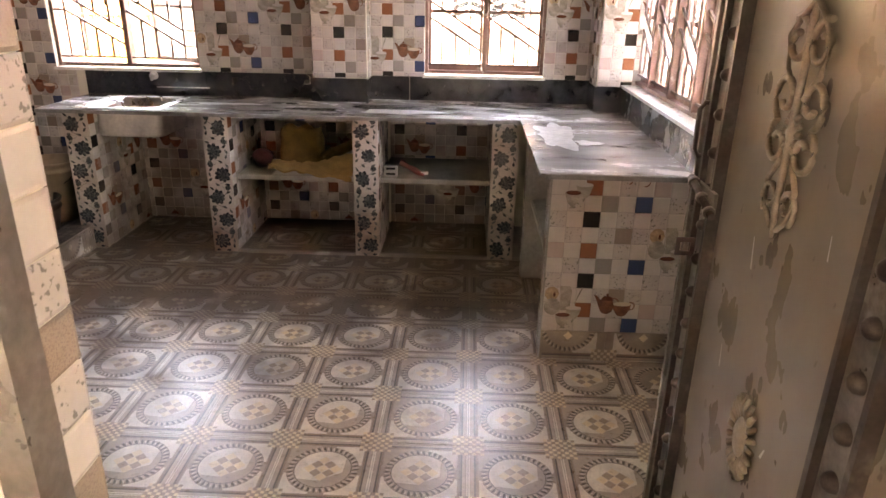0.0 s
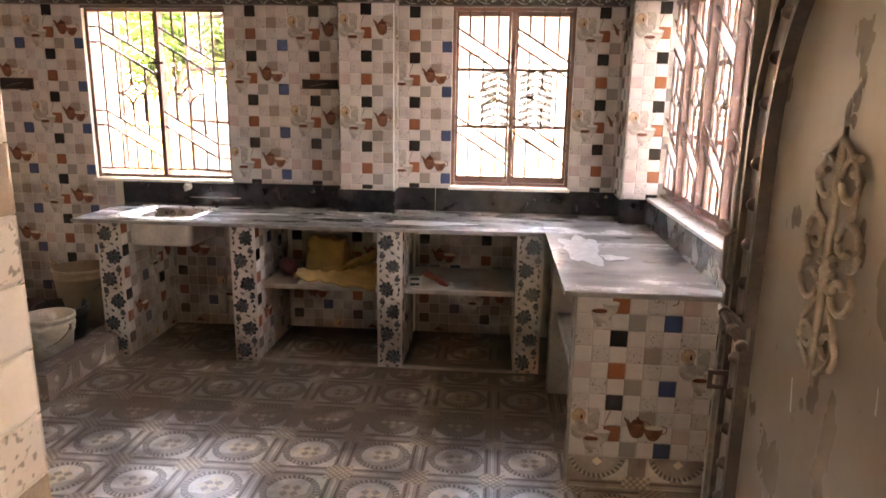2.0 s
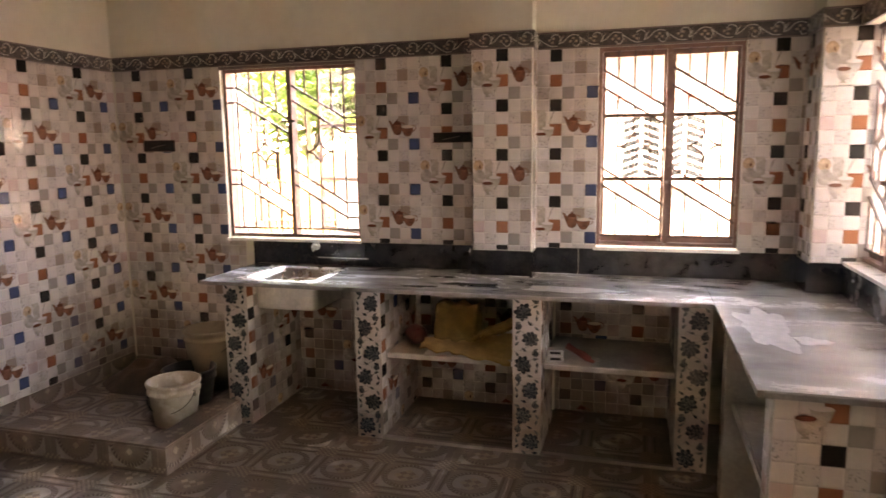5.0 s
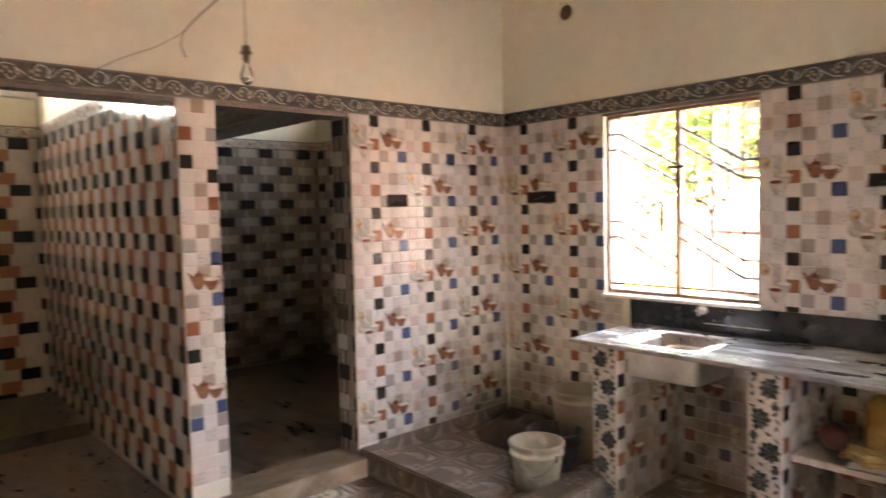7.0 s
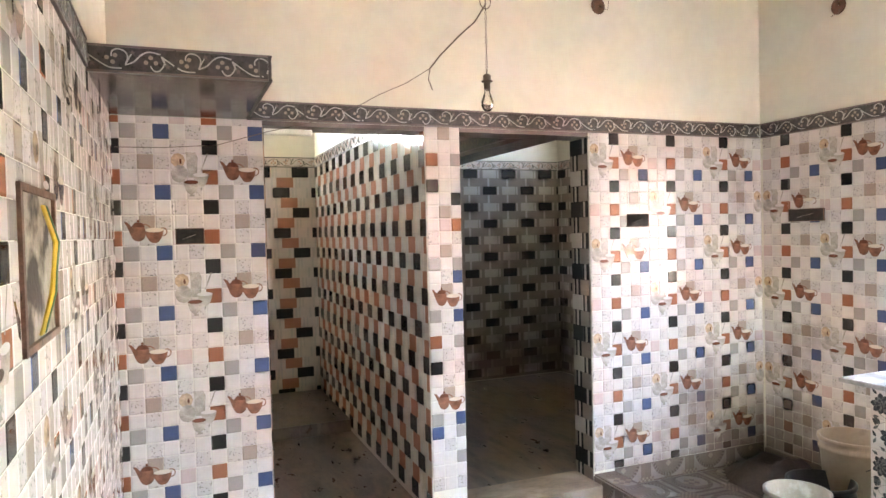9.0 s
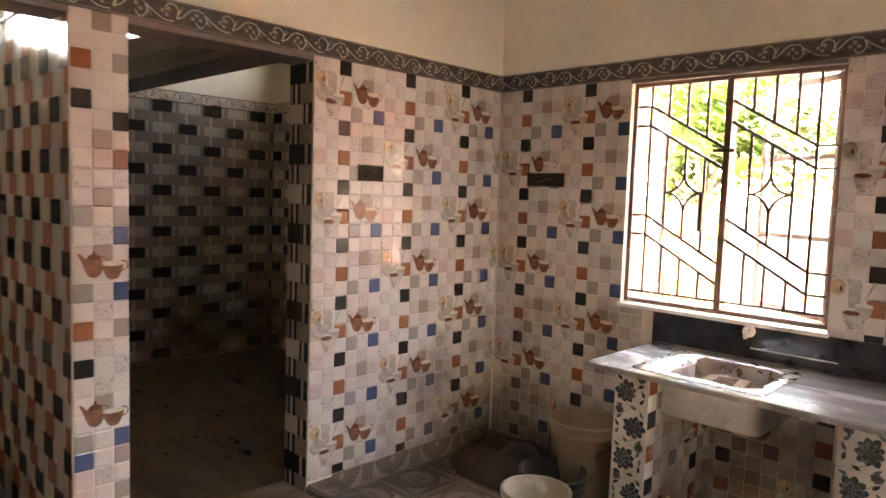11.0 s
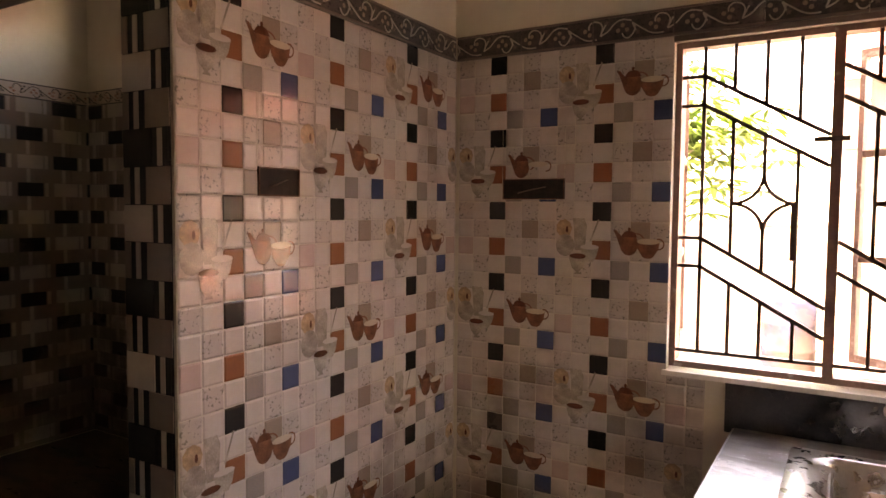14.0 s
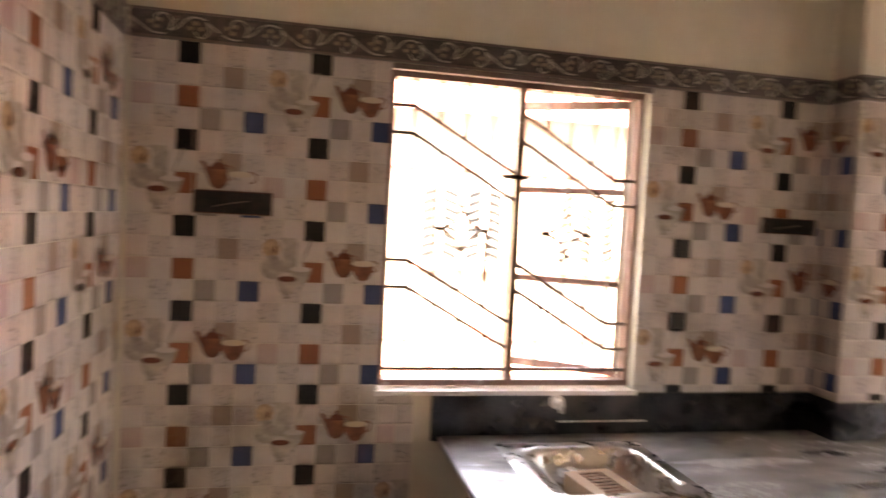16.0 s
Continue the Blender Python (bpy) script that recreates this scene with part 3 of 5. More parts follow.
bmesh.ops.remove_doubles(bm, verts=list(bm.verts), dist=1e-5)
mesh_ob("slab", bm, "granite", top)
bm = bmesh.new()
for u0, v0, u1, v1 in minus([(4.193, -1.985, XR - 0.02, -0.02)], (4.71, -0.302, XR, 0)): box(bm, u0, v0, ZT - 0.02, u1, v1, ZT)
bmesh.ops.remove_doubles(bm, verts=list(bm.verts), dist=1e-5)
mesh_ob("slab", bm, "granite", top)
bm = bmesh.new()
box(bm, 1.165, -0.722, ZT - 0.024, 4.215, -0.7155, ZT - 0.003); box(bm, 1.158, -0.722, ZT - 0.024, 1.1645, -0.02, ZT - 0.003)
box(bm, 4.216, -1.992, ZT - 0.024, XR - 0.02, -1.9855, ZT - 0.003)
mesh_ob("edge", bm, "granite_edge", top, "grey rounded slab edge")
def stain(name, cx, cy, rx, ry, seed, mk, label, rough=0.35):
    """A thin irregular film on the slab."""
    bm, pts = bmesh.new(), []
    for i in range(72):
        q = 2 * math.pi * i / 72
        f = 1 + rough * noise.noise(Vector((math.cos(q) * 1.6, math.sin(q) * 1.6, seed))) * 2 + 0.12 * noise.noise(Vector((math.cos(q) * 7, math.sin(q) * 7, seed)))
        pts.append(bm.verts.new((cx + rx * f * math.cos(q), cy + ry * f * math.sin(q), ZT + 0.0006)))
    bm.faces.new(pts)
    return mesh_ob(name, bm, mk, top, label)


stain("dust", 4.36, -1.10, 0.11, 0.30, 3.1, "dust", "pale dried cement dust")
stain("dust", 4.50, -1.33, 0.07, 0.05, 8.4, "dust", "pale dried cement dust")
stain("dust", 3.45, -0.52, 0.30, 0.07, 5.2, "dust", "pale dried cement dust")
stain("dust", 2.25, -0.36, 0.26, 0.035, 9.7, "dust", "pale dried cement dust")
stain("smear", 2.86, -0.50, 0.19, 0.055, 1.3, "splash_dusty", "dark wet smear")
stain("smear", 2.56, -0.60, 0.13, 0.03, 6.6, "splash_dusty", "dark wet smear")
stain("smear", 2.62, -0.30, 0.10, 0.03, 4.6, "splash_dusty", "dark wet smear")
# splash
sp = tagged(new("backsplash"), "dark granite splash strip along the walls above the worktop", kind="structure")
for a in ((1.13, 2.0), (2.003, 2.80)): one_box("panel", a[0], -0.02, ZT - 0.02, a[1], 0, ZS, "splash", sp)
one_box("panel", 2.785, -0.17, ZT - 0.02, 3.185, -0.15, ZS - 0.005, "splash", sp)
for a in ((3.185, 3.45), (3.453, 4.715)): one_box("panel", a[0], -0.02, ZT - 0.02, a[1], 0, ZS, "splash", sp)
one_box("panel", 2.785, -0.1495, ZT - 0.02, 2.7995, -0.0205, ZS - 0.004, "splash", sp)
one_box("panel", 3.17, -0.209, ZT - 0.02, 3.186, -0.0205, ZS - 0.004, "splash", sp)
one_box("panel", 4.695, -0.32, ZT - 0.02, 4.71, -0.021, ZS - 0.004, "splash", sp)
one_box("panel", 4.7105, -0.32, ZT - 0.02, XR - 0.0205, -0.30, ZS, "splash", sp)
for a in ((-1.10, -0.301), (-2.0, -1.103)): one_box("panel", XR - 0.02, a[0], ZT - 0.02, XR, a[1], ZS, "splash_dusty", sp)
bm = bmesh.new()
box(bm, 1.64, -0.0225, 0.978, 2.02, -0.0205, 0.984)
mesh_ob("scratch", bm, "marble", sp, "pale chalk line")
# sink
sink = thing("sink", "stainless steel sink bowl sunk in the worktop", "sink")
bm = bmesh.new()
def ring_pts(x0, y0, x1, y1, r, z, n=5):
    out = []
    for cx, cy, a0 in ((x1 - r, y1 - r, 0), (x0 + r, y1 - r, 90), (x0 + r, y0 + r, 180), (x1 - r, y0 + r, 270)):
        out += [(cx + r * math.cos(radians(a0 + 90 * k / n)), cy + r * math.sin(radians(a0 + 90 * k / n)), z) for k in range(n + 1)]
    return out
lv = [(-0.055, -0.055, 0.03, ZT + 0.0005), (-0.053, -0.053, 0.03, ZT + 0.003), (-0.004, -0.004, 0.085, ZT + 0.0035), (0.0, 0.002, 0.085, ZT + 0.001), (0.006, 0.055, 0.08, ZT - 0.016), (0.02, 0.07, 0.08, ZT - 0.15), (0.05, 0.10, 0.07, ZT - 0.178)]
rings = [[bm.verts.new(p) for p in ring_pts(SX0 + ol, SY0 + o, SX1 - o, SY1 - o, r, z)] for o, ol, r, z in lv]
rings.append([bm.verts.new(p) for p in ring_pts(SX0 + 0.20, SY0 + 0.17, SX1 - 0.17, SY1 - 0.17, 0.03, ZT - 0.185)])
for a, c in zip(rings, rings[1:]):
    for k in range(len(a)):
        f = bm.faces.new((a[k], a[(k + 1) % len(a)], c[(k + 1) % len(a)], c[k])); f.smooth = True
bm.faces.new(rings[-1])
mesh_ob("bowl", bm, "steel", sink)
bm = bmesh.new()
lv2 = [(0.0, ZT - 0.021), (0.0, ZT - 0.175), (0.006, ZT - 0.188), (0.03, ZT - 0.195)]
rings = [[bm.verts.new(p) for p in ring_pts(SX0 + o + 0.066, SY0 + o - 0.006, SX1 - o + 0.03, SY1 - o + 0.02, 0.05, z)] for o, z in lv2]
for a, c in zip(rings, rings[1:]):
    for k in range(len(a)):
        f = bm.faces.new((a[k], a[(k + 1) % len(a)], c[(k + 1) % len(a)], c[k])); f.smooth = True
bm.faces.new(rings[-1])
mesh_ob("underside", bm, "steel_dull", sink)
bm = bmesh.new(); tube(bm, [(1.71, -0.33, ZT - 0.19), (1.71, -0.33, ZT - 0.25)], 0.03, 12); mesh_ob("drain", bm, "steel", sink)
box_in = thing("cardboard_box", "flat beige cardboard box with slots lying in the sink", "box", pose(1.67, -0.40, ZT - 0.182, 0, 0, 8))
bm = bmesh.new(); box(bm, -0.09, -0.13, 0, 0.09, 0.13, 0.135, 0, 0.004); mesh_ob("body", bm, "card", box_in)
for k in range(8): one_box("slot", -0.045, -0.10 + 0.026 * k, 0.1352, 0.045, -0.088 + 0.026 * k, 0.1362, "pot_dark", box_in, "dark slot")
bag = thing("plastic_bag", "crumpled clear plastic bag in the sink", "bag", pose(1.60, -0.235, ZT - 0.08))
bm = bmesh.new(); bmesh.ops.create_icosphere(bm, subdivisions=3, radius=0.042)
for v in bm.verts: v.co *= 1 + 0.7 * noise.noise(v.co * 45); v.co.z *= 0.6
mesh_ob("film", bm, "pvc", bag)

tap = thing("tap", "white plastic tap stub on the splash under the window", "tap")
bm = bmesh.new(); tube(bm, [(1.63, -0.021, 1.062), (1.63, -0.075, 1.062)], [0.016, 0.014], 12); tube(bm, [(1.63, -0.02, 1.062), (1.63, -0.028, 1.062)], 0.03, 16)
mesh_ob("stub", bm, "marble", tap)
bm = bmesh.new(); tube(bm, [(1.63, -0.07, 1.062), (1.63, -0.072, 1.03)], [0.011, 0.009], 10); mesh_ob("nozzle", bm, "pvc", tap)


# ---- tiles ----
TILE_KEYS = ("white", "speck", "black", "tan", "pink", "orange", "grey", "blue", "pot", "pot_dark", "cream", "ghost", "amber")
CODE = {"W": 0, "F": 1, "K": 2, "T": 3, "P": 4, "O": 5, "G": 6, "B": 7}
MOSAIC = ("FWKWFW", "WFWFTF", "PWOWFW", "WFWGWB")
C = 0.075


def ellipse(cx, cy, rx, ry, n=16, a0=0.0, a1=360.0):
    return [(cx + rx * math.cos(radians(a0 + (a1 - a0) * k / n)), cy - ry * math.sin(radians(a0 + (a1 - a0) * k / n))) for k in range(n + (a1 - a0 < 360))]


def strip(pts, w):
    """A thin band along 2D points, as quads."""
    out = []
    for p, q in zip(pts, pts[1:]):
        d = math.hypot(q[0] - p[0], q[1] - p[1]) or 1
        s = (-(q[1] - p[1]) / d * w / 2, (q[0] - p[0]) / d * w / 2)
        out.append([(p[0] - s[0], p[1] - s[1]), (p[0] + s[0], p[1] + s[1]), (q[0] + s[0], q[1] + s[1]), (q[0] - s[0], q[1] - s[1])])
    return out


def motif():
    """Teapot, cup and tableware print: (material, outline) in cells, u right and v down."""
    s = []
    s += [(8, q) for q in strip(ellipse(4.28, 1.95, 0.42, 0.36, 10, -60, 110), 0.07)]
    s.append((8, [(3.12, 1.42), (3.3, 1.44), (3.75, 1.95), (3.75, 2.45), (3.5, 2.3), (3.3, 1.75)]))
    s.append((8, ellipse(3.95, 2.15, 0.46, 0.56, 20)))
    s.append((9, [(3.52, 1.78), (3.7, 1.52), (3.95, 1.44), (4.2, 1.52), (4.38, 1.78)]))
    s.append((9, ellipse(3.95, 1.38, 0.08, 0.1, 10)))
    s += [(8, q) for q in strip(ellipse(5.42, 2.1, 0.26, 0.26, 10, -100, 110), 0.07)]
    s.append((8, [(4.35, 1.98), (4.4, 2.35), (4.62, 2.72), (4.78, 2.82), (5.05, 2.82), (5.2, 2.72), (5.42, 2.35), (5.48, 1.98)]))
    s.append((10, ellipse(4.915, 1.98, 0.565, 0.15, 20)))
    s.append((11, [(1.0, 0.7), (1.5, 0.7), (1.62, 1.0), (1.55, 2.1), (1.1, 2.1), (1.05, 1.1)]))
    s.append((12, ellipse(0.62, 1.15, 0.36, 0.4, 9)))
    s.append((11, ellipse(0.68, 1.9, 0.42, 0.5, 12)))
    s.append((9, ellipse(0.75, 1.2, 0.06, 0.14, 8)))
    s += [(11, q) for q in strip([(1.78, 1.7), (2.12, 0.75)], 0.07)]
    s.append((11, [(1.35, 1.95), (2.15, 1.95), (2.05, 2.35), (1.9, 2.6), (1.6, 2.6), (1.42, 2.3)]))
    s.append((0, ellipse(1.75, 1.95, 0.4, 0.11, 14)))
    s.append((11, [(0.85, 2.35), (1.65, 2.35), (1.5, 2.85), (1.3, 3.05), (1.4, 3.15), (1.1, 3.15), (1.18, 3.05), (0.98, 2.85)]))
    s.append((9, ellipse(1.25, 2.36, 0.36, 0.12, 14)))
    return [(mi, [((u - 1.25) * 1.25 + 1.28, 0.85 + (v - 0.7) * 1.2) for u, v in q]) if max(p[0] for p in q) < 3 else (mi, q) for mi, q in s]


MOTIF = motif()


def tile_bmesh(kind, rects, pattern=MOSAIC):
    """One 450 x 300 tile, lying in u (right), -v (down), d (out); rects: what is kept of it."""
    bm = bmesh.new()
    for j, row in enumerate(pattern):
        for i, key in enumerate(row):
            if kind and j in (1, 2) and i < 2: key = "W"
            cell = [(i * C, j * C, (i + 1) * C, (j + 1) * C)]
            for r in rects:
                a, b, c, d = max(r[0], cell[0][0]), max(r[1], cell[0][1]), min(r[2], cell[0][2]), min(r[3], cell[0][3])
                if c - a < 0.003 or d - b < 0.003: continue
                o, e = 0.0008, 0.0065
                lo = [bm.verts.new((u, -v, 0.0055)) for u, v in ((a + o, b + o), (a + o, d - o), (c - o, d - o), (c - o, b + o))]
                if c - a < 0.012 or d - b < 0.012: e = 0.0015
                hi = [bm.verts.new((u, -v, 0.0072)) for u, v in ((a + e, b + e), (a + e, d - e), (c - e, d - e), (c - e, b + e))]
                bm.faces.new(hi).material_index = CODE[key]
                for k in range(4):
                    bm.faces.new((lo[k], lo[(k + 1) % 4], hi[(k + 1) % 4], hi[k])).material_index = CODE[key]
    if kind:
        for n, (mi, poly) in enumerate(MOTIF):
            pts = [(p[0] * C, p[1] * C) for p in poly]
            if not any(min(p[0] for p in pts) >= r[0] - 1e-6 and max(p[0] for p in pts) <= r[2] + 0.003 and min(p[1] for p in pts) >= r[1] - 1e-6 and max(p[1] for p in pts) <= r[3] + 0.003 for r in rects): continue
            z = 0.0074 + 0.00012 * n
            vs = [bm.verts.new((u, -v, z)) for u, v in pts]
            f = bm.faces.new(vs)
            f.normal_update()
            if f.normal.z < 0: f.normal_flip()
            f.material_index = mi
    return bm


FULL = {}


def lay(parent, origin, u, nrm, U, V, holes=(), flip=0, u0=0.0, v0=0.0, tops=None):
    """Tiles over U x V metres from origin (top left, seen from the room). u0, v0: how much of the first tile is cut away."""
    u, nrm = Vector(u), Vector(nrm)
    m0 = Matrix((u, Vector((0, 0, 1)), nrm)).transposed().to_4x4()
    for c in range(math.ceil((U + u0) / 0.45 - 1e-6)):
        for r in range(math.ceil((V + v0) / 0.3 - 1e-6)):
            a, b = 0.45 * c - u0, 0.3 * r - v0
            area = (max(0.0, -a), max(0.0, -b), min(0.45, U - a), min(0.3, V - b))
            if area[2] - area[0] < 0.004 or area[3] - area[1] < 0.004: continue
            rects = [area]
            for h in holes: rects = minus(rects, (h[0] - a, h[1] - b, h[2] - a, h[3] - b))
            if not rects: continue
            kind = (c + r + flip) % 2
            whole = rects == [(0.0, 0.0, 0.45, 0.3)]
            if whole and kind in FULL: me = FULL[kind]
            else:
                bm = tile_bmesh(kind, rects)
                me = bpy.data.meshes.new("tile")
                bm.to_mesh(me); bm.free()
                for k in TILE_KEYS: me.materials.append(M[k])
                if whole: FULL[kind] = me
            ob = new("tile", me)
            ob.parent = parent
            ob.matrix_basis = Matrix.Translation(Vector(origin) + u * a - Vector((0, 0, b))) @ m0


SN = 0.004
X, Y = (1, 0, 0), (0, 1, 0)
# window wall
V1 = ZB - W1[1] + 0.016
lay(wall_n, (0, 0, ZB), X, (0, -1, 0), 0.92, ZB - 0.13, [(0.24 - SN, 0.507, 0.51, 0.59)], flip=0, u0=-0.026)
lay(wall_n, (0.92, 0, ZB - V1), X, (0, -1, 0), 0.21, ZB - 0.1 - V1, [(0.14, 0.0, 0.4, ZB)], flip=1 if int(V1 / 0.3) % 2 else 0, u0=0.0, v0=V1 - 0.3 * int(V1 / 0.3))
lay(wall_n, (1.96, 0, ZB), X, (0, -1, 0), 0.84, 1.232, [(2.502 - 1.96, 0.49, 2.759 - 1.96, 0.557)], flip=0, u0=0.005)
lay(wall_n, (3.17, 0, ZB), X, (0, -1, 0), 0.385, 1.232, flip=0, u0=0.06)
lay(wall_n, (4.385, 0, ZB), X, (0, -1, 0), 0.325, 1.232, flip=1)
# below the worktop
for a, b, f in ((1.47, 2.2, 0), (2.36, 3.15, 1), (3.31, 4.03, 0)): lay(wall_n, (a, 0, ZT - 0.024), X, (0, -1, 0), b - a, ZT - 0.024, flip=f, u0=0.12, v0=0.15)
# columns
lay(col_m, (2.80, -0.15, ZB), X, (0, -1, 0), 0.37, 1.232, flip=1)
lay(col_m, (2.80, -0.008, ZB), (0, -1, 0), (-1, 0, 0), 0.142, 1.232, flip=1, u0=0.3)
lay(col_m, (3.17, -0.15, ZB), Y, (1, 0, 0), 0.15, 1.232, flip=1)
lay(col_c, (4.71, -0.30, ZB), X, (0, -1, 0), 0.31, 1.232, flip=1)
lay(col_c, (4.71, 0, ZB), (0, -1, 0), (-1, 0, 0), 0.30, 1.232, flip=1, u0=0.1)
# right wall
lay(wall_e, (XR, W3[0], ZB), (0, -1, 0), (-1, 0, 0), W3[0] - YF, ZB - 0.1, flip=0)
# doors' wall
lay(wall_w, (0, -1.43, ZB), Y, (1, 0, 0), 1.43, ZB - 0.175, [(0.28, 0.515, 0.45, 0.60)], flip=1)
lay(wall_w, (0, YF, ZB), Y, (1, 0, 0), 0.716, ZB - 0.1, [(0.28, 0.553, 0.416, 0.633)], flip=1, u0=0.184, v0=0.19)
# pier between the doors
PIER = ("WTW", "WWW", "OWG", "WWW", "KWW", "WWK", "WTW", "WPO", "FWF", "WTW", "GWG", "WFB", "WTW", "WWW", "GWB", "WFW", "OWG", "WFW", "KWF", "WFW", "WTW", "WWW", "GWB", "BWG", "WFW", "WWG", "WWW", "FWF")
for r in range(7):
    bm = tile_bmesh(0, [(0, 0, 0.212, 0.3)], [row for row in PIER[4 * r:4 * r + 4]])
    if r in (3, 5):
        for n, (mi, poly) in enumerate([q for q in MOTIF if q[0] in (8, 9, 10) and min(p[0] for p in q[1]) > 3]):
            f = bm.faces.new([bm.verts.new(((p[0] - 2.9) * C * 0.98, -(p[1] - 1.0) * C, 0.0074 + 0.00012 * n)) for p in poly])
            f.normal_update()
            if f.normal.z < 0: f.normal_flip()
            f.material_index = mi
    me = bpy.data.meshes.new("tile"); bm.to_mesh(me); bm.free()
    for k in TILE_KEYS: me.materials.append(M[k])
    ob = new("tile", me); ob.parent = wall_w
    ob.matrix_basis = Matrix.Translation((0, -2.524, ZB - 0.3 * r)) @ Matrix((Vector(Y), Vector((0, 0, 1)), Vector(X))).transposed().to_4x4()
# front wall, door reveal
lay(wall_s, (3.38, YF, ZB), (-1, 0, 0), (0, 1, 0), 3.38, ZB - 0.1, [(1.20, 0.49, 1.60, 0.82)], flip=1)
REVEAL = (("FWWWWW", "WFWWWW", "WFWWWW", "FOWWWW"), ("TWWWWW", "FWWWWW", "WWWWWW", "TFWWWW"))
for r in range(7):
    bm = tile_bmesh(0, [(0, 0, 0.115, 0.3)], REVEAL[r % 2])
    me = bpy.data.meshes.new("tile"); bm.to_mesh(me); bm.free()
    for k in TILE_KEYS: me.materials.append(M[k])
    ob = new("tile", me); ob.parent = wall_s
    ob.matrix_basis = Matrix.Translation((3.38, YF, 2.205 - 0.3 * r)) @ Matrix((Vector((0, -1, 0)), Vector((0, 0, 1)), Vector(X))).transposed().to_4x4()
lay(wall_s, (XR, YF, ZB), (-1, 0, 0), (0, 1, 0), XR - 4.57, ZB - 0.1, flip=0)
# worktop end
end = tagged(one_box("counter_end", 4.25, -1.965, 0, XR, -1.865, ZT - 0.024, "cement"), "tiled end wall of the counter below the granite worktop", "counter end")
lay(end, (4.25, -1.965, ZT - 0.024), X, (0, -1, 0), XR - 4.25, ZT - 0.024 - 0.157, flip=1, u0=0.0, v0=0.15)
lay(end, (4.25, -1.865, ZT - 0.024), (0, -1, 0), (-1, 0, 0), 0.1, ZT - 0.024, flip=1, u0=0.0, v0=0.15)

# ---- flowered piers of the counter ----
rnd = random.Random(11)


def flower(bm, cx, cy, r, mi, z, seed):
    """A full rose: rings of pointed petals, dark and grey by turns."""
    q = random.Random(seed)
    for ring, (rr, n, m2) in enumerate(((r, 9, mi), (r * 0.74, 8, 2), (r * 0.60, 7, mi), (r * 0.38, 6, 2), (r * 0.26, 5, mi))):
        ph = q.random() * 3
        for k in range(n):
            a = ph + 2 * math.pi * k / n
            l = rr * q.uniform(0.82, 1.12)
            pts = [(cx, cy)] + [(cx + l * f * math.cos(a + d), cy + l * f * math.sin(a + d)) for f, d in ((.62, -.44), (.86, -.26), (1.0, -.02), (.84, .24), (.62, .42))]
            bm.faces.new([bm.verts.new((p[0], p[1], z + 0.00012 * (ring * 8 + k))) for p in pts]).material_index = m2


def flower_tile(seed, w, h):
    """A pale tile w x h with dark roses and leaves on a thin stem; x right, y up, z out."""
    q = random.Random(seed)
    bm = bmesh.new()
    lo = [bm.verts.new(p) for p in ((0.0008, 0.0008, 0), (w - 0.0008, 0.0008, 0), (w - 0.0008, h - 0.0008, 0), (0.0008, h - 0.0008, 0))]
    hi = [bm.verts.new(p) for p in ((0.003, 0.003, 0.0012), (w - 0.003, 0.003, 0.0012), (w - 0.003, h - 0.003, 0.0012), (0.003, h - 0.003, 0.0012))]
    bm.faces.new(hi)
    for k in range(4): bm.faces.new((lo[k], lo[(k + 1) % 4], hi[(k + 1) % 4], hi[k]))
    st = [(w * (0.5 + 0.28 * math.sin(2 * math.pi * t + seed)), h * (0.03 + 0.94 * t)) for t in [i / 14 for i in range(15)]]
    for quad in strip(st, 0.003):
        f = bm.faces.new([bm.verts.new((p[0], p[1], 0.0014)) for p in quad])
        f.normal_update()
        if f.normal.z < 0: f.normal_flip()
        f.material_index = 3
    side = 1 if seed % 2 else -1
    flower(bm, w * (0.5 + 0.13 * side), h * 0.5, w * 0.33, 1, 0.0016, seed + 50)
    flower(bm, w * (0.5 - 0.30 * side), h * 0.94, w * 0.13, 1, 0.0016, seed + 70)
    for fx, fy, a in ((0.5 - 0.34 * side, 0.30, 1.2), (0.5 - 0.36 * side, 0.52, 1.9), (0.5 + 0.30 * side, 0.09, 0.4), (0.5 + 0.34 * side, 0.90, 2.5), (0.5 - 0.1 * side, 0.08, 2.8), (0.5 - 0.30 * side, 0.74, 0.7)):
        cx, cy, a = w * fx, h * fy, a + q.uniform(-0.4, 0.4)
        l = 0.018
        f = bm.faces.new([bm.verts.new((cx + x * math.cos(a) - y * math.sin(a), cy + x * math.sin(a) + y * math.cos(a), 0.0066)) for x, y in ((-l, 0), (-l * .3, -l * .45), (l * .35, -l * .3), (l, 0), (l * .35, l * .3), (-l * .3, l * .45))])
        f.material_index = 1 if q.random() < 0.3 else 2
    return bm


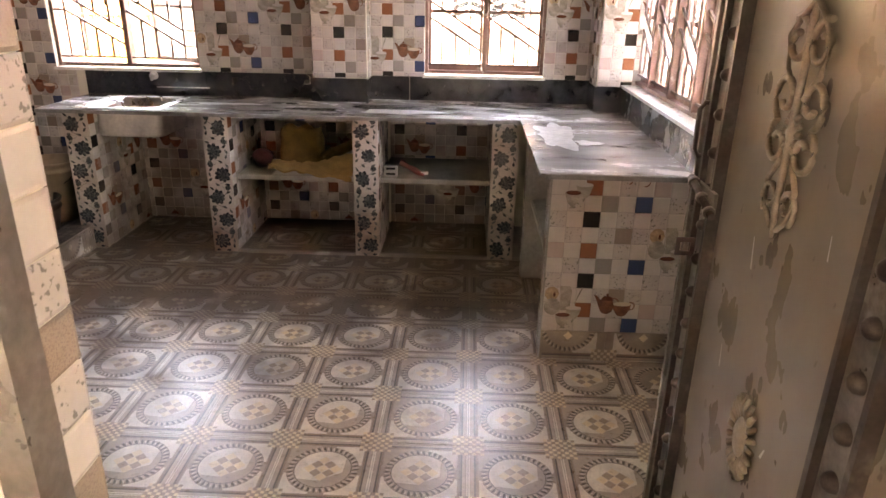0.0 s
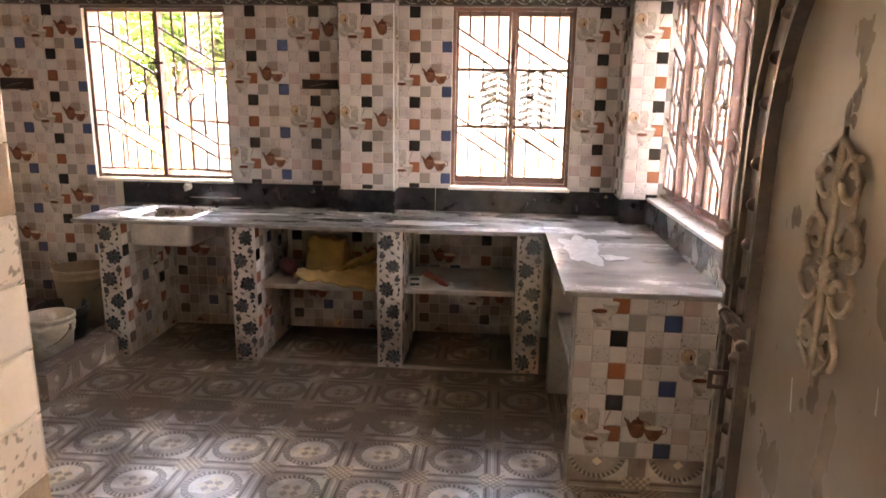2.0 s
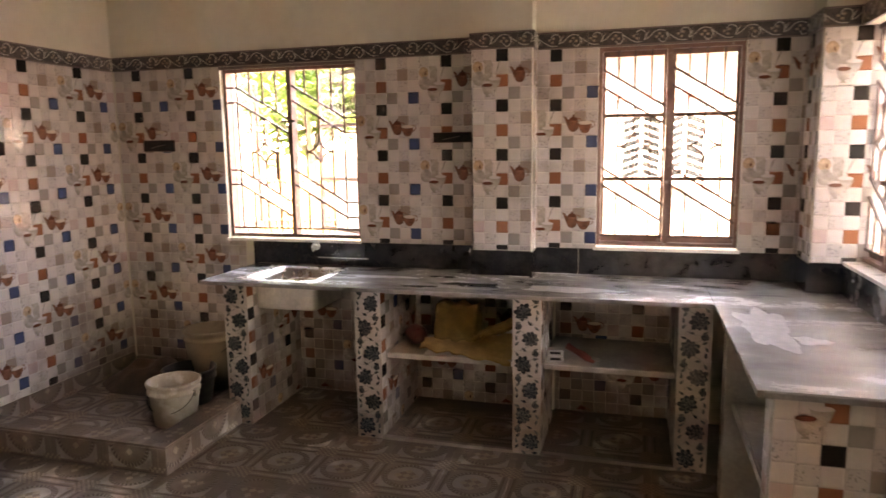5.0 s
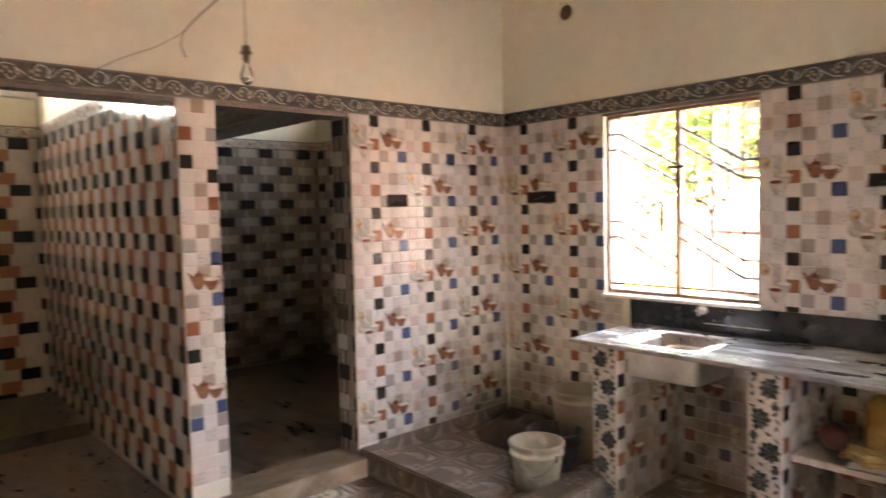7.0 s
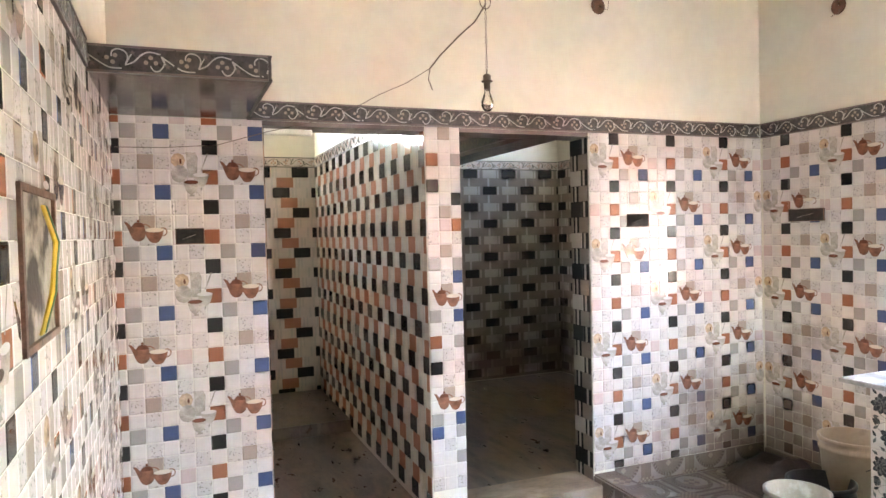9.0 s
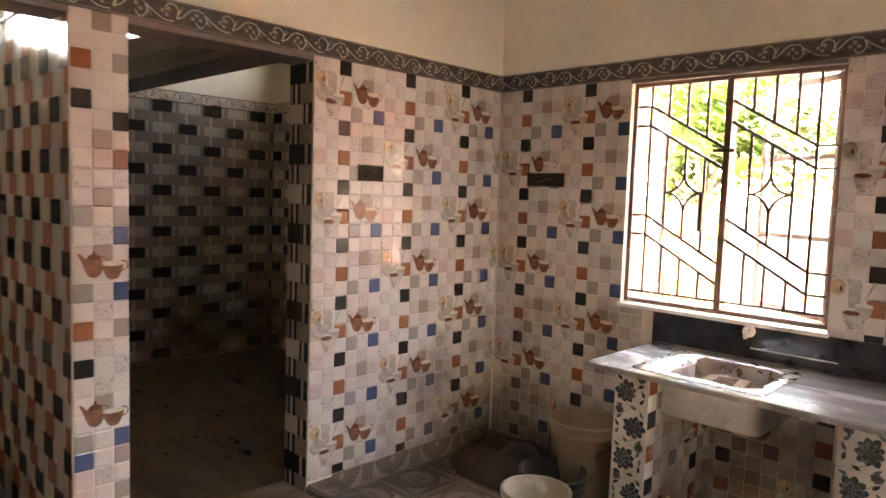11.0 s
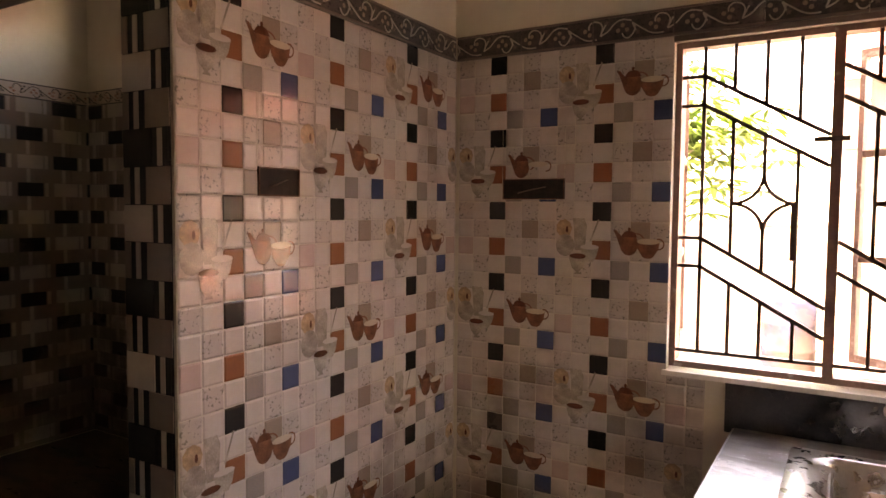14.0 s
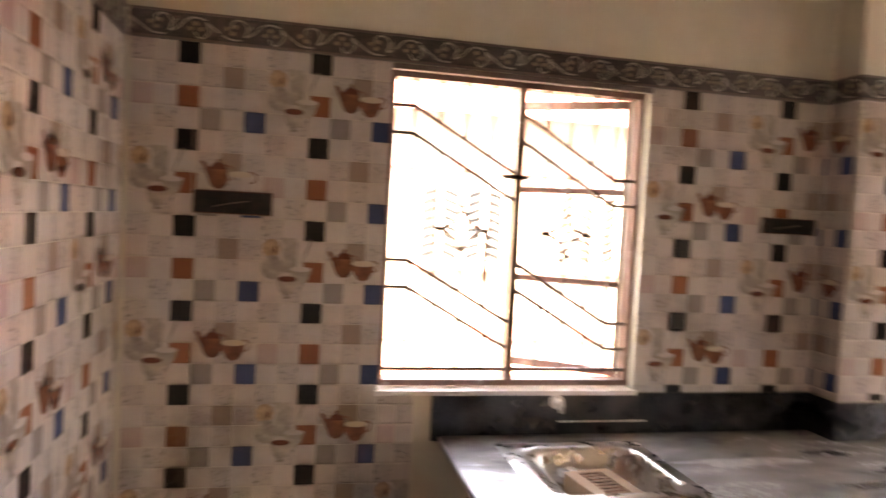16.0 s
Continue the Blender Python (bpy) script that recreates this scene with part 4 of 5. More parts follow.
def pier(x0, x1, y0, y1, label, faces):
    """A masonry pier with flowered tiles in front; faces: which long sides carry mosaic tiles."""
    p = tagged(one_box("counter_pier", x0, y0 + 0.008, 0, x1, y1, ZT - 0.024, "cement"), label, "pier", "counter piers")
    h = 0.15
    n = 6
    hh = (ZT - 0.024) / n
    for k in range(n):
        bm = flower_tile(k * 3 + int(x0 * 10), x1 - x0 + 0.012, hh)
        ob = mesh_ob("tile", bm, ("white", "teal", "leaf", "stem"), p)
        ob.matrix_basis = Matrix.Translation((x0 - 0.006, y0 + 0.006, k * hh)) @ Matrix(((1, 0, 0), (0, 0, -1), (0, 1, 0))).to_4x4()
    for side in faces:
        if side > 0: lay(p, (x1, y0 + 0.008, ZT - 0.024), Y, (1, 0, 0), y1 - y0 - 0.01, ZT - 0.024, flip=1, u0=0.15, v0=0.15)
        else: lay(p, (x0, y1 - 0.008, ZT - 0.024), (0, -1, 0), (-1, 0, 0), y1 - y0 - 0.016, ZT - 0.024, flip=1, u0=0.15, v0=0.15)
    return p


L = "counter pier clad in pale tiles printed with blue-green roses"
pier(1.313, 1.467, -0.70, -0.008, L, (1,))
pier(2.203, 2.357, -0.70, -0.008, L, (1, -1))
pier(3.155, 3.305, -0.70, -0.152, L, (1, -1))
pier(4.03, 4.185, -0.70, -0.008, L, (-1,))
bm = bmesh.new(); box(bm, 4.23, -0.98, 0, XR, -0.90, ZT - 0.024)
mid = tagged(mesh_ob("counter_pier", bm, "cement"), "plain tiled pier inside the side counter", "pier")
lay(mid, (4.23, -0.90, ZT - 0.024), (0, -1, 0), (-1, 0, 0), 0.08, ZT - 0.024, flip=1, u0=0.0, v0=0.15)


def shelf(x0, y0, x1, y1, label, along="x"):
    sh = thing("shelf", label, "shelf")
    e = 0.012
    if along == "x":
        one_box("slab", x0, y0 + e, 0.475, x1, y1, 0.51, "cement", sh, bevel=0.002)
        one_box("front_edge", x0, y0, 0.478, x1, y0 + e - 0.0005, 0.508, "shelf_edge", sh, "pale cement front edge", bevel=0.003)
    else:
        one_box("slab", x0 + e, y0, 0.475, x1, y1, 0.51, "cement", sh, bevel=0.002)
        one_box("front_edge", x0, y0, 0.478, x0 + e - 0.0005, y1, 0.508, "shelf_edge", sh, "pale cement front edge", bevel=0.003)


shelf(2.36, -0.60, 3.152, -0.152, "grey cement shelf holding a yellow sack and cloths")
shelf(3.308, -0.60, 4.028, -0.008, "grey cement shelf holding small cartons and a red packet")
shelf(4.26, -1.863, XR, -0.982, "bare grey cement shelf inside the side counter", "y")
for a, b in ((2.359, 3.153), (3.307, 4.029)):
    tagged(one_box("threshold", a, -0.705, 0, b, -0.675, 0.018, "f_white"), kind="structure")
    tagged(one_box("floor_under_counter", a, -0.675, 0, b, -0.002, 0.012, "f_brown"), kind="structure")


# ---- border strips ----
def smooth_line(pts, n=4):
    """A smooth line through the points."""
    out = []
    q = [pts[0]] + list(pts) + [pts[-1]]
    for a, b, c, d in zip(q, q[1:], q[2:], q[3:]):
        for i in range(n):
            t = i / n
            out.append(tuple(0.5 * (2 * b[e] + (c[e] - a[e]) * t + (2 * a[e] - 5 * b[e] + 4 * c[e] - d[e]) * t * t + (3 * b[e] - a[e] - 3 * c[e] + d[e]) * t ** 3) for e in (0, 1)))
    return out + [pts[-1]]


SCROLL = [smooth_line(q) for q in (
    [(0.0, 0.33), (0.14, 0.58), (0.30, 0.81), (0.466, 0.83)],
    [(0.334, 0.43), (0.342, 0.25), (0.41, 0.14), (0.507, 0.21), (0.548, 0.41), (0.515, 0.71)],
    [(0.515, 0.71), (0.63, 0.57), (0.74, 0.29), (0.85, 0.19), (0.992, 0.26)],
    [(0.85, 0.69), (0.89, 0.85), (0.96, 0.87), (1.027, 0.68), (1.041, 0.47), (1.014, 0.34)],
    [(0.0, 0.33), (0.03, 0.50), (0.06, 0.64)], [(0.515, 0.71), (0.555, 0.50), (0.60, 0.30)])]
DOTS = ((0.384, 0.38, 0.0085), (0.275, 0.47, 0.0085), (0.35, 0.62, 0.0085), (0.857, 0.40, 0.0085), (0.79, 0.58, 0.0085), (0.925, 0.58, 0.0085))


def border(name, origin, u, nrm, length, h=0.10, pitch=0.25, mats=("border", "scroll", "edge", "petal"), off=0.0):
    """A dark strip of border tiles with a raised scroll and trefoils; origin: lower left."""
    u, nrm = Vector(u), Vector(nrm)
    m = Matrix.Translation(origin) @ Matrix((u, Vector((0, 0, 1)), nrm)).transposed().to_4x4()
    st = tagged(new(name), kind="structure")
    st.matrix_basis = m
    x = 0.0
    while x < length - 0.004:
        w = min(0.30, length - x)
        bm = bmesh.new()
        box(bm, x + 0.0006, 0, 0, x + w - 0.0006, h, 0.012)
        box(bm, x + 0.0006, 0, 0.012, x + w - 0.0006, 0.008, 0.0155, 2); box(bm, x + 0.0006, h - 0.008, 0.012, x + w - 0.0006, h, 0.0155, 2)
        n = 40
        c, a = h / 2, h * 0.33
        k0, k1 = int(math.floor(x / pitch)) - 1, int(math.ceil((x + w) / pitch)) + 1

        def put_strip(pts, wd):
            for p, q in zip(pts, pts[1:]):
                if not (x <= p[0] <= x + w and x <= q[0] <= x + w): continue
                d = math.hypot(q[0] - p[0], q[1] - p[1]) or 1
                s = (-(q[1] - p[1]) / d * wd / 2, (q[0] - p[0]) / d * wd / 2)
                vs = [bm.verts.new((*r, zz)) for zz in (0.0122, 0.0148) for r in ((p[0] + s[0], p[1] + s[1]), (p[0] - s[0], p[1] - s[1]), (q[0] - s[0], q[1] - s[1]), (q[0] + s[0], q[1] + s[1]))]
                for i in ((4, 5, 6, 7), (0, 3, 7, 4), (1, 5, 6, 2)):
                    bm.faces.new([vs[j] for j in i]).material_index = 1
        for k in range(k0, k1 + 1):
            for line in SCROLL: put_strip([(k * pitch + pitch * a, h * (1 - b)) for a, b in line], 0.0046 * h / 0.1)
            for a, b, rr in DOTS:
                px, py = k * pitch + pitch * a, h * (1 - b)
                if x + rr < px < x + w - rr:
                    bm.faces.new([bm.verts.new((px + rr * math.cos(2 * math.pi * i / 7), py + rr * math.sin(2 * math.pi * i / 7), 0.0145)) for i in range(7)]).material_index = 3
            for a, b in ((0.085, 0.70), (0.615, 0.25)):
                px, py = k * pitch + pitch * a, h * (1 - b)
                if x + 0.013 < px < x + w - 0.013:
                    bm.faces.new([bm.verts.new((px + (0.012 if i % 2 == 0 else 0.005) * math.cos(math.pi * i / 5 + 0.4), py + (0.012 if i % 2 == 0 else 0.005) * math.sin(math.pi * i / 5 + 0.4), 0.0145)) for i in range(10)]).material_index = 2
        mesh_ob("tile", bm, mats, st)
        x += 0.30
    return st


border("border_north", (0.016, 0, ZB), X, (0, -1, 0), 2.768)
border("border_north", (3.186, 0, ZB), X, (0, -1, 0), 1.51)
border("border_column", (2.785, -0.15, ZB), X, (0, -1, 0), 0.40)
border("border_column", (2.80, -0.016, ZB), (0, -1, 0), (-1, 0, 0), 0.134)
border("border_column", (3.17, -0.15, ZB), Y, (1, 0, 0), 0.134)
border("border_column", (4.694, -0.30, ZB), X, (0, -1, 0), 0.18)
border("border_column", (4.71, -0.0, ZB), (0, -1, 0), (-1, 0, 0), 0.30)
border("border_east", (XR, -0.316, ZB), (0, -1, 0), (-1, 0, 0), 3.82)
border("border_west", (0, -3.50, ZB), Y, (1, 0, 0), 3.484)
border("border_south", (3.38, YF, ZB), (-1, 0, 0), (0, 1, 0), 2.4)
for nm, o, u, n, l in (("border_small_room", (XB, YA, 2.40), Y, X, 1.37), ("border_small_room", (-0.16, -2.524, 2.40), (-1, 0, 0), (0, -1, 0), 3.0), ("border_small_room", (XB, -2.30, 2.40), Y, X, 2.58),
                       ("border_small_room", (XB + 0.02, YB, 2.40), X, (0, -1, 0), 2.9), ("border_beam", (XB + 0.1, -1.62, ZB + 0.05), X, (0, -1, 0), 2.9)):
    border(nm, o, u, n, l, mats=("w_white", "w_black", "border", "w_brown") if "room" in nm else ("border", "w_grey", "edge", "w_grey"))
bm = bmesh.new()
for a in (D1, D2): box(bm, -0.20, a[0] + 0.001, ZB - 0.025, -0.001, a[2] - 0.001, ZB - 0.001)
tagged(mesh_ob("door_head", bm, "edge"), kind="structure")
# slab over the left part of the doors' wall
slab = thing("loft_slab", "dark projecting loft slab edged with scroll border tiles", "slab")
one_box("body", 0.0, YF + 0.001, ZB + 0.002, 0.905, -3.505, ZB + 0.10, "splash", slab)
s2 = border("border_slab", (0.905, YF + 0.001, ZB), Y, X, 0.634); s2.parent = slab; s2.name = "front"
s3 = border("border_slab", (0.92, -3.505, ZB), (-1, 0, 0), Y, 0.90); s3.parent = slab; s3.name = "side"
for s in (s2, s3): del s["kind"]


# ---- woven tiles of the small rooms ----
def weave(parent, origin, u, nrm, U, V, p, rh, cols, seed):
    """Wide blocks in staggered rows over narrow upright ones."""
    u, nrm = Vector(u), Vector(nrm)
    m = Matrix.Translation(origin) @ Matrix((u, Vector((0, 0, 1)), nrm)).transposed().to_4x4()
    TW = 4 * p
    wide = 0.52 if cols[2] == "w_brown" else 0.70
    for c in range(math.ceil(U / TW)):
        for r4 in range(math.ceil(V / (4 * rh))):
            bm = bmesh.new()
            a0, b0 = c * TW, r4 * 4 * rh
            box(bm, a0, -min(b0 + 4 * rh, V), 0.001, min(a0 + TW, U), -b0, 0.004, 0 if wide < 0.6 else 3)
            for r in range(4):
                v = b0 + r * rh
                if v + rh * 0.5 > V: continue
                for k in range(5):
                    x = a0 + (k - ((0, 0.4, 0.5, 0.3)[r] if wide < 0.6 else 0.5 if r % 2 else 0)) * p
                    x0, x1 = max(x, a0), min(x + p * (0.62 if p < 0.2 else 0.43 if wide < 0.6 else wide), a0 + TW, U)
                    v1 = min(v + rh - 0.001, V)
                    if wide < 0.6: col = 1 if r % 2 == 0 else 2
                    elif r % 2 == 0: col = 1 if (k + r // 2) % 2 == 0 else 0
                    else: col = 2
                    if x1 - x0 > 0.01: box(bm, x0, -v1, 0.004, x1, -v - 0.001, 0.0075, col)
                    for off, thin in (((0.74, 0.10), (0.87, 0.10)) if wide > 0.6 else ((0.49, 0.05), (0.58, 0.04), (0.86, 0.05))):
                        y0, y1 = x + p * off, x + p * (off + thin)
                        if y0 > a0 and y1 < min(a0 + TW, U): box(bm, y0, -v1, 0.004, y1, -v - 0.001, 0.006, 3 if wide < 0.6 else 0 if off < 0.8 else 3)
            mesh_ob("tile", bm, cols, parent, m=m)


c1, c2 = ("w_white", "w_black", "w_brown", "w_pale"), ("w_pale", "w_teal", "w_grey", "w_grey")
weave(wall_p, (XB, -2.524, 2.40), X, (0, -1, 0), -0.004 - XB, 2.335, 0.27, 0.10, c1, 1)
weave(wall_b, (XB, YA, 2.40), Y, X, -2.524 - YA, 2.335, 0.38, 0.10, c1, 2)
weave(wall_a, (-0.20, YA, 2.40), (-1, 0, 0), (0, 1, 0), -0.20 - XB, 2.335, 0.38, 0.10, c1, 3)
weave(wall_b, (XB, -2.312, 2.40), Y, X, YB + 2.312, 2.335, 0.235, 0.092, c2, 4)
weave(wall_c, (XB, YB, 2.40), X, (0, -1, 0), -0.20 - XB, 2.335, 0.235, 0.092, c2, 5)
weave(wall_p, (-0.20, -2.312, 2.40), (-1, 0, 0), (0, 1, 0), -0.20 - XB, 2.335, 0.235, 0.092, c2, 6)
weave(wall_w, (-0.20, -1.43, ZB - 0.03), X, (0, -1, 0), 0.192, ZB - 0.13, 0.19, 0.10, ("w_pale", "w_teal", "w_grey", "w_teal"), 7)
weave(wall_w, (0.0, -3.424, ZB - 0.03), (-1, 0, 0), (0, 1, 0), 0.19, ZB - 0.13, 0.19, 0.10, c1, 8)


# ---- wash corner ----
kerb = tagged(new("kerb"), kind="structure")
bm = bmesh.new()
box(bm, 0, -1.425, 0, 1.385, -1.275, 0.15, 0, 0.004); box(bm, 1.235, -1.2745, 0, 1.385, -0.02, 0.15, 0, 0.004)
mesh_ob("body", bm, "f_brown", kerb)
tagged(one_box("wash_floor", 0.0, -1.275, 0, 1.235, 0.0, 0.045, "grout"), kind="structure")

FK = ("f_base", "f_dark", "f_white", "f_tan", "f_brown", "f_grey", "f_gold")
FS = 0.36


def floor_tile(x0=0.0, y0=0.0, x1=FS, y1=FS):
    """One floor tile: striped margins, a small chequer at each corner, and a toothed ring round nine little squares."""
    bm = bmesh.new()
    h = 0.0
    box(bm, x0 + 0.0008, y0 + 0.0008, -0.008, x1 - 0.0008, y1 - 0.0008, h, 0)

    def flat(pts, z, mi):
        if min(p[0] for p in pts) < x0 or max(p[0] for p in pts) > x1 or min(p[1] for p in pts) < y0 or max(p[1] for p in pts) > y1: return
        f = bm.faces.new([bm.verts.new((p[0], p[1], z)) for p in pts])
        f.normal_update()
        if f.normal.z < 0: f.normal_flip()
        f.material_index = mi
    S, b, k = FS, 0.038, 0.062
    for i, (a, w, mi) in enumerate(((0.001, 0.006, 2), (0.009, 0.012, 5), (0.0225, 0.0065, 1), (0.0305, 0.004, 4))):
        for q in ((a, a + w), (S - a - w, S - a)):
            flat([(k, q[0]), (S - k, q[0]), (S - k, q[1]), (k, q[1])], 0.0003, mi)
            flat([(q[0], k), (q[1], k), (q[1], S - k), (q[0], S - k)], 0.0003, mi)
    n = 4
    s = k / n
    for cx in (0, S - k):
        for cy in (0, S - k):
            for i in range(n):
                for j in range(n):
                    a, c = cx + i * s, cy + j * s
                    flat([(a + .0007, c + .0007), (a + s - .0007, c + .0007), (a + s - .0007, c + s - .0007), (a + .0007, c + s - .0007)], 0.0006, 6 if (i + j) % 2 else 3)
    c, R = S / 2, 0.134
    for sx, sy in ((1, 1), (-1, 1), (-1, -1), (1, -1)):
        e = S / 2 - b - 0.002
        arc = [(c + sx * R * math.cos(q), c + sy * R * math.sin(q)) for q in [math.pi / 2 * i / 8 for i in range(1, 8)]]
        flat([(c + sx * e, c + sy * 0.03), (c + sx * e, c + sy * e), (c + sx * 0.03, c + sy * e)] + arc[::-1], 0.0004, 5 if sx < 0 < sy else 2)
    circ = lambda r, m=40, o=0.0: [(c + r * math.cos(2 * math.pi * (i + o) / m), c + r * math.sin(2 * math.pi * (i + o) / m)) for i in range(m)]
    flat(circ(0.126), 0.0009, 5)
    for i in range(34):
        a = 2 * math.pi * i / 34
        d, t = (math.cos(a), math.sin(a)), (-math.sin(a), math.cos(a))
        lean = 0.004
        flat([(c + d[0] * r + t[0] * w, c + d[1] * r + t[1] * w) for r, w in ((.109, -.004), (.122, -.0065 + lean), (.1365, lean), (.122, .0045 + lean), (.109, .002))], 0.0014, 1)
        flat([(c + d[0] * r + t[0] * w, c + d[1] * r + t[1] * w) for r, w in ((.110, .005), (.122, .0075 + lean), (.134, .010 + lean), (.122, .0115 + lean))], 0.0016, 2)
    flat(circ(0.1075), 0.0017, 1)
    flat(circ(0.1045), 0.0018, 5)
    ca, sa = math.cos(radians(38)), math.sin(radians(38))
    half = [(0.1035 * math.cos(radians(q)), 0.1035 * math.sin(radians(q))) for q in range(38, 219, 15)]
    flat([(c + x, c + y) for x, y in half], 0.0019, 2)
    flat([(c + a * ca - b2 * sa, c + a * sa + b2 * ca) for a, b2 in ((-0.100, 0), (-0.050, -0.048), (0.050, -0.060), (0.100, 0), (0.050, 0.020), (-0.050, 0.020))], 0.0021, 2)
    q = 0.034
    for i in (-1, 0, 1):
        for j in (-1, 0, 1):
            ux, uy = (i + j) * q * 0.7071, (j - i) * q * 0.7071
            r = q * 0.67
            flat([(c + ux + r, c + uy), (c + ux, c + uy + r), (c + ux - r, c + uy), (c + ux, c + uy - r)], 0.0024, 3 if (i + j) % 2 else 6)
    return bm


def floor_mesh(bm):
    me = bpy.data.meshes.new("tile")
    bm.to_mesh(me); bm.free()
    for k in FK: me.materials.append(M[k])
    return me


WHOLE = floor_mesh(floor_tile())
KY = 0.96
FX, FY = 4.09 - FS / 2, -1.805 - FS * KY / 2          # lower left corner of one whole tile


def pave(parent, x0, y0, x1, y1, z=0.0):
    for i in range(math.floor((x0 - FX) / FS), math.ceil((x1 - FX) / FS)):
        for j in range(math.floor((y0 - FY) / FS / KY), math.ceil((y1 - FY) / FS / KY)):
            a, b = FX + i * FS, FY + j * FS * KY
            cut = (max(0.0, x0 - a), max(0.0, (y0 - b) / KY), min(FS, x1 - a), min(FS, (y1 - b) / KY))
            if cut[2] - cut[0] < 0.01 or cut[3] - cut[1] < 0.01: continue
            me = WHOLE if cut == (0.0, 0.0, FS, FS) else floor_mesh(floor_tile(*cut))
            ob = new("tile", me); ob.parent = parent
            ob.location, ob.scale = (a, b, z), (1, KY, 1)


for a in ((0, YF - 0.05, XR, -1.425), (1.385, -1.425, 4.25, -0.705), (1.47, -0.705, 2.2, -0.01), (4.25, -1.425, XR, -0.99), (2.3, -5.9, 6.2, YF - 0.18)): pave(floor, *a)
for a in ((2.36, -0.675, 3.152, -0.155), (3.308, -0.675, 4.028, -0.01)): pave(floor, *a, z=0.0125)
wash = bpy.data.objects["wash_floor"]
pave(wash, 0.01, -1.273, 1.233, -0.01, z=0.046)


def face_tiles(parent, origin, u, nrm, U, V, off=0.0, low=0.09):
    """Floor tiles cut to a strip and set upright: V high, from low in the tile's pattern."""
    u, nrm = Vector(u), Vector(nrm)
    x = -off
    while x < U - 0.01:
        cut = (max(0.0, -x), low, min(FS, U - x), low + V)
        ob = new("tile", floor_mesh(floor_tile(*cut))); ob.parent = parent
        ob.matrix_basis = Matrix.Translation(Vector(origin) + u * x - Vector((0, 0, low))) @ Matrix((u, Vector((0, 0, 1)), nrm)).transposed().to_4x4()
        x += FS


face_tiles(end, (4.25, -1.973, 0.0), X, (0, -1, 0), XR - 4.25, 0.155, 0.05, 0.0)
face_tiles(kerb, (0, -1.433, 0), X, (0, -1, 0), 1.39, 0.148, 0.1, 0.02)
face_tiles(kerb, (1.393, -1.433, 0), Y, X, 0.73, 0.148, 0.1, 0.02)
face_tiles(wall_w, (0.006, -1.273, 0.047), Y, X, 1.27, 0.125, 0.12, 0.03)
face_tiles(wall_n, (0.014, -0.008, 0.047), X, (0, -1, 0), 1.22, 0.09, 0.12, 0.03)
ob = kerb
for (a, b, w, l, rot) in ((0.0, -1.425, 1.235, 0.15, 0), (1.235, -1.425, 0.15, 0.72, 1)):
    x = 0.0
    while x < (w if not rot else l) - 0.01:
        ln = min(FS, (w if not rot else l) - x)
        cut = (0.0, 0.105, ln, 0.255) if not rot else (0.105, 0.0, 0.255, ln)
        o = new("tile", floor_mesh(floor_tile(*cut))); o.parent = kerb
        o.location = (a + x, b - 0.105, 0.158) if not rot else (a - 0.105, b + x, 0.158)
        x += FS


# ---- buckets and the things on the shelves ----
def bucket(x, y, z, r, h, mk, label, dark=False, handle=True):
    b = thing("bucket", label, "bucket", pose(x, y, z), "buckets in the wash corner")
    bm = bmesh.new()
    rb = r * 0.82
    lathe(bm, [(0.001, 0.012), (rb - 0.004, 0.012), (r - 0.006, h), (r - 0.001, h + 0.004), (r + 0.010, h + 0.001), (r + 0.010, h - 0.018), (r + 0.001, h - 0.02), (r - 0.002, h - 0.05), (r + 0.006, h - 0.055), (r + 0.005, h - 0.07), (r - 0.004, h - 0.074), (rb, 0.0), (0.001, 0.0)], 36)
    mesh_ob("body", bm, mk, b)
    if handle:
        bm = bmesh.new()
        tube(bm, [((r + 0.014) * math.cos(q), -0.03 - 0.10 * math.sin(q), h - 0.06 - 0.12 * math.sin(q)) for q in [math.pi * k / 12 for k in range(13)]], 0.003, 6)
        mesh_ob("handle", bm, "iron", b)
        for s in (-1, 1): one_box("lug", s * (r + 0.006) - 0.012, -0.02, h - 0.085, s * (r + 0.006) + 0.012, 0.02, h - 0.045, mk, b)
    return b


bucket(1.03, -0.87, 0.05, 0.155, 0.27, "plastic", "beige plastic bucket crusted with dried white paint")
bucket(0.88, -0.24, 0.05, 0.185, 0.43, "plastic_tan", "tall beige plastic bucket standing in the corner by the counter")
bucket(0.90, -0.54, 0.05, 0.17, 0.23, "plastic_dark", "dark plastic tub between two beige buckets", handle=False)


pile = thing("mud_heap", "low dark heap of wet mud in the wash corner", "mud heap", pose(0.42, -0.30, 0.04))
bm = bmesh.new()
g = [[bm.verts.new((0.40 * (i / 17 - 0.5) * 2, 0.26 * (j / 13 - 0.5) * 2, 0)) for j in range(14)] for i in range(18)]
for row in g:
    for v in row:
        q = max(0.0, 1 - (v.co.x / 0.40) ** 2 - (v.co.y / 0.26) ** 2)
        v.co.z = 0.17 * q ** 0.8 * (1 + 0.5 * noise.noise(v.co * 9)) + 0.012 * noise.noise(v.co * 40) * (q > 0)
for a, b in zip(g, g[1:]):
    for j in range(13): bm.faces.new((a[j], b[j], b[j + 1], a[j + 1])).smooth = True
mesh_ob("mud", bm, "mud", pile)


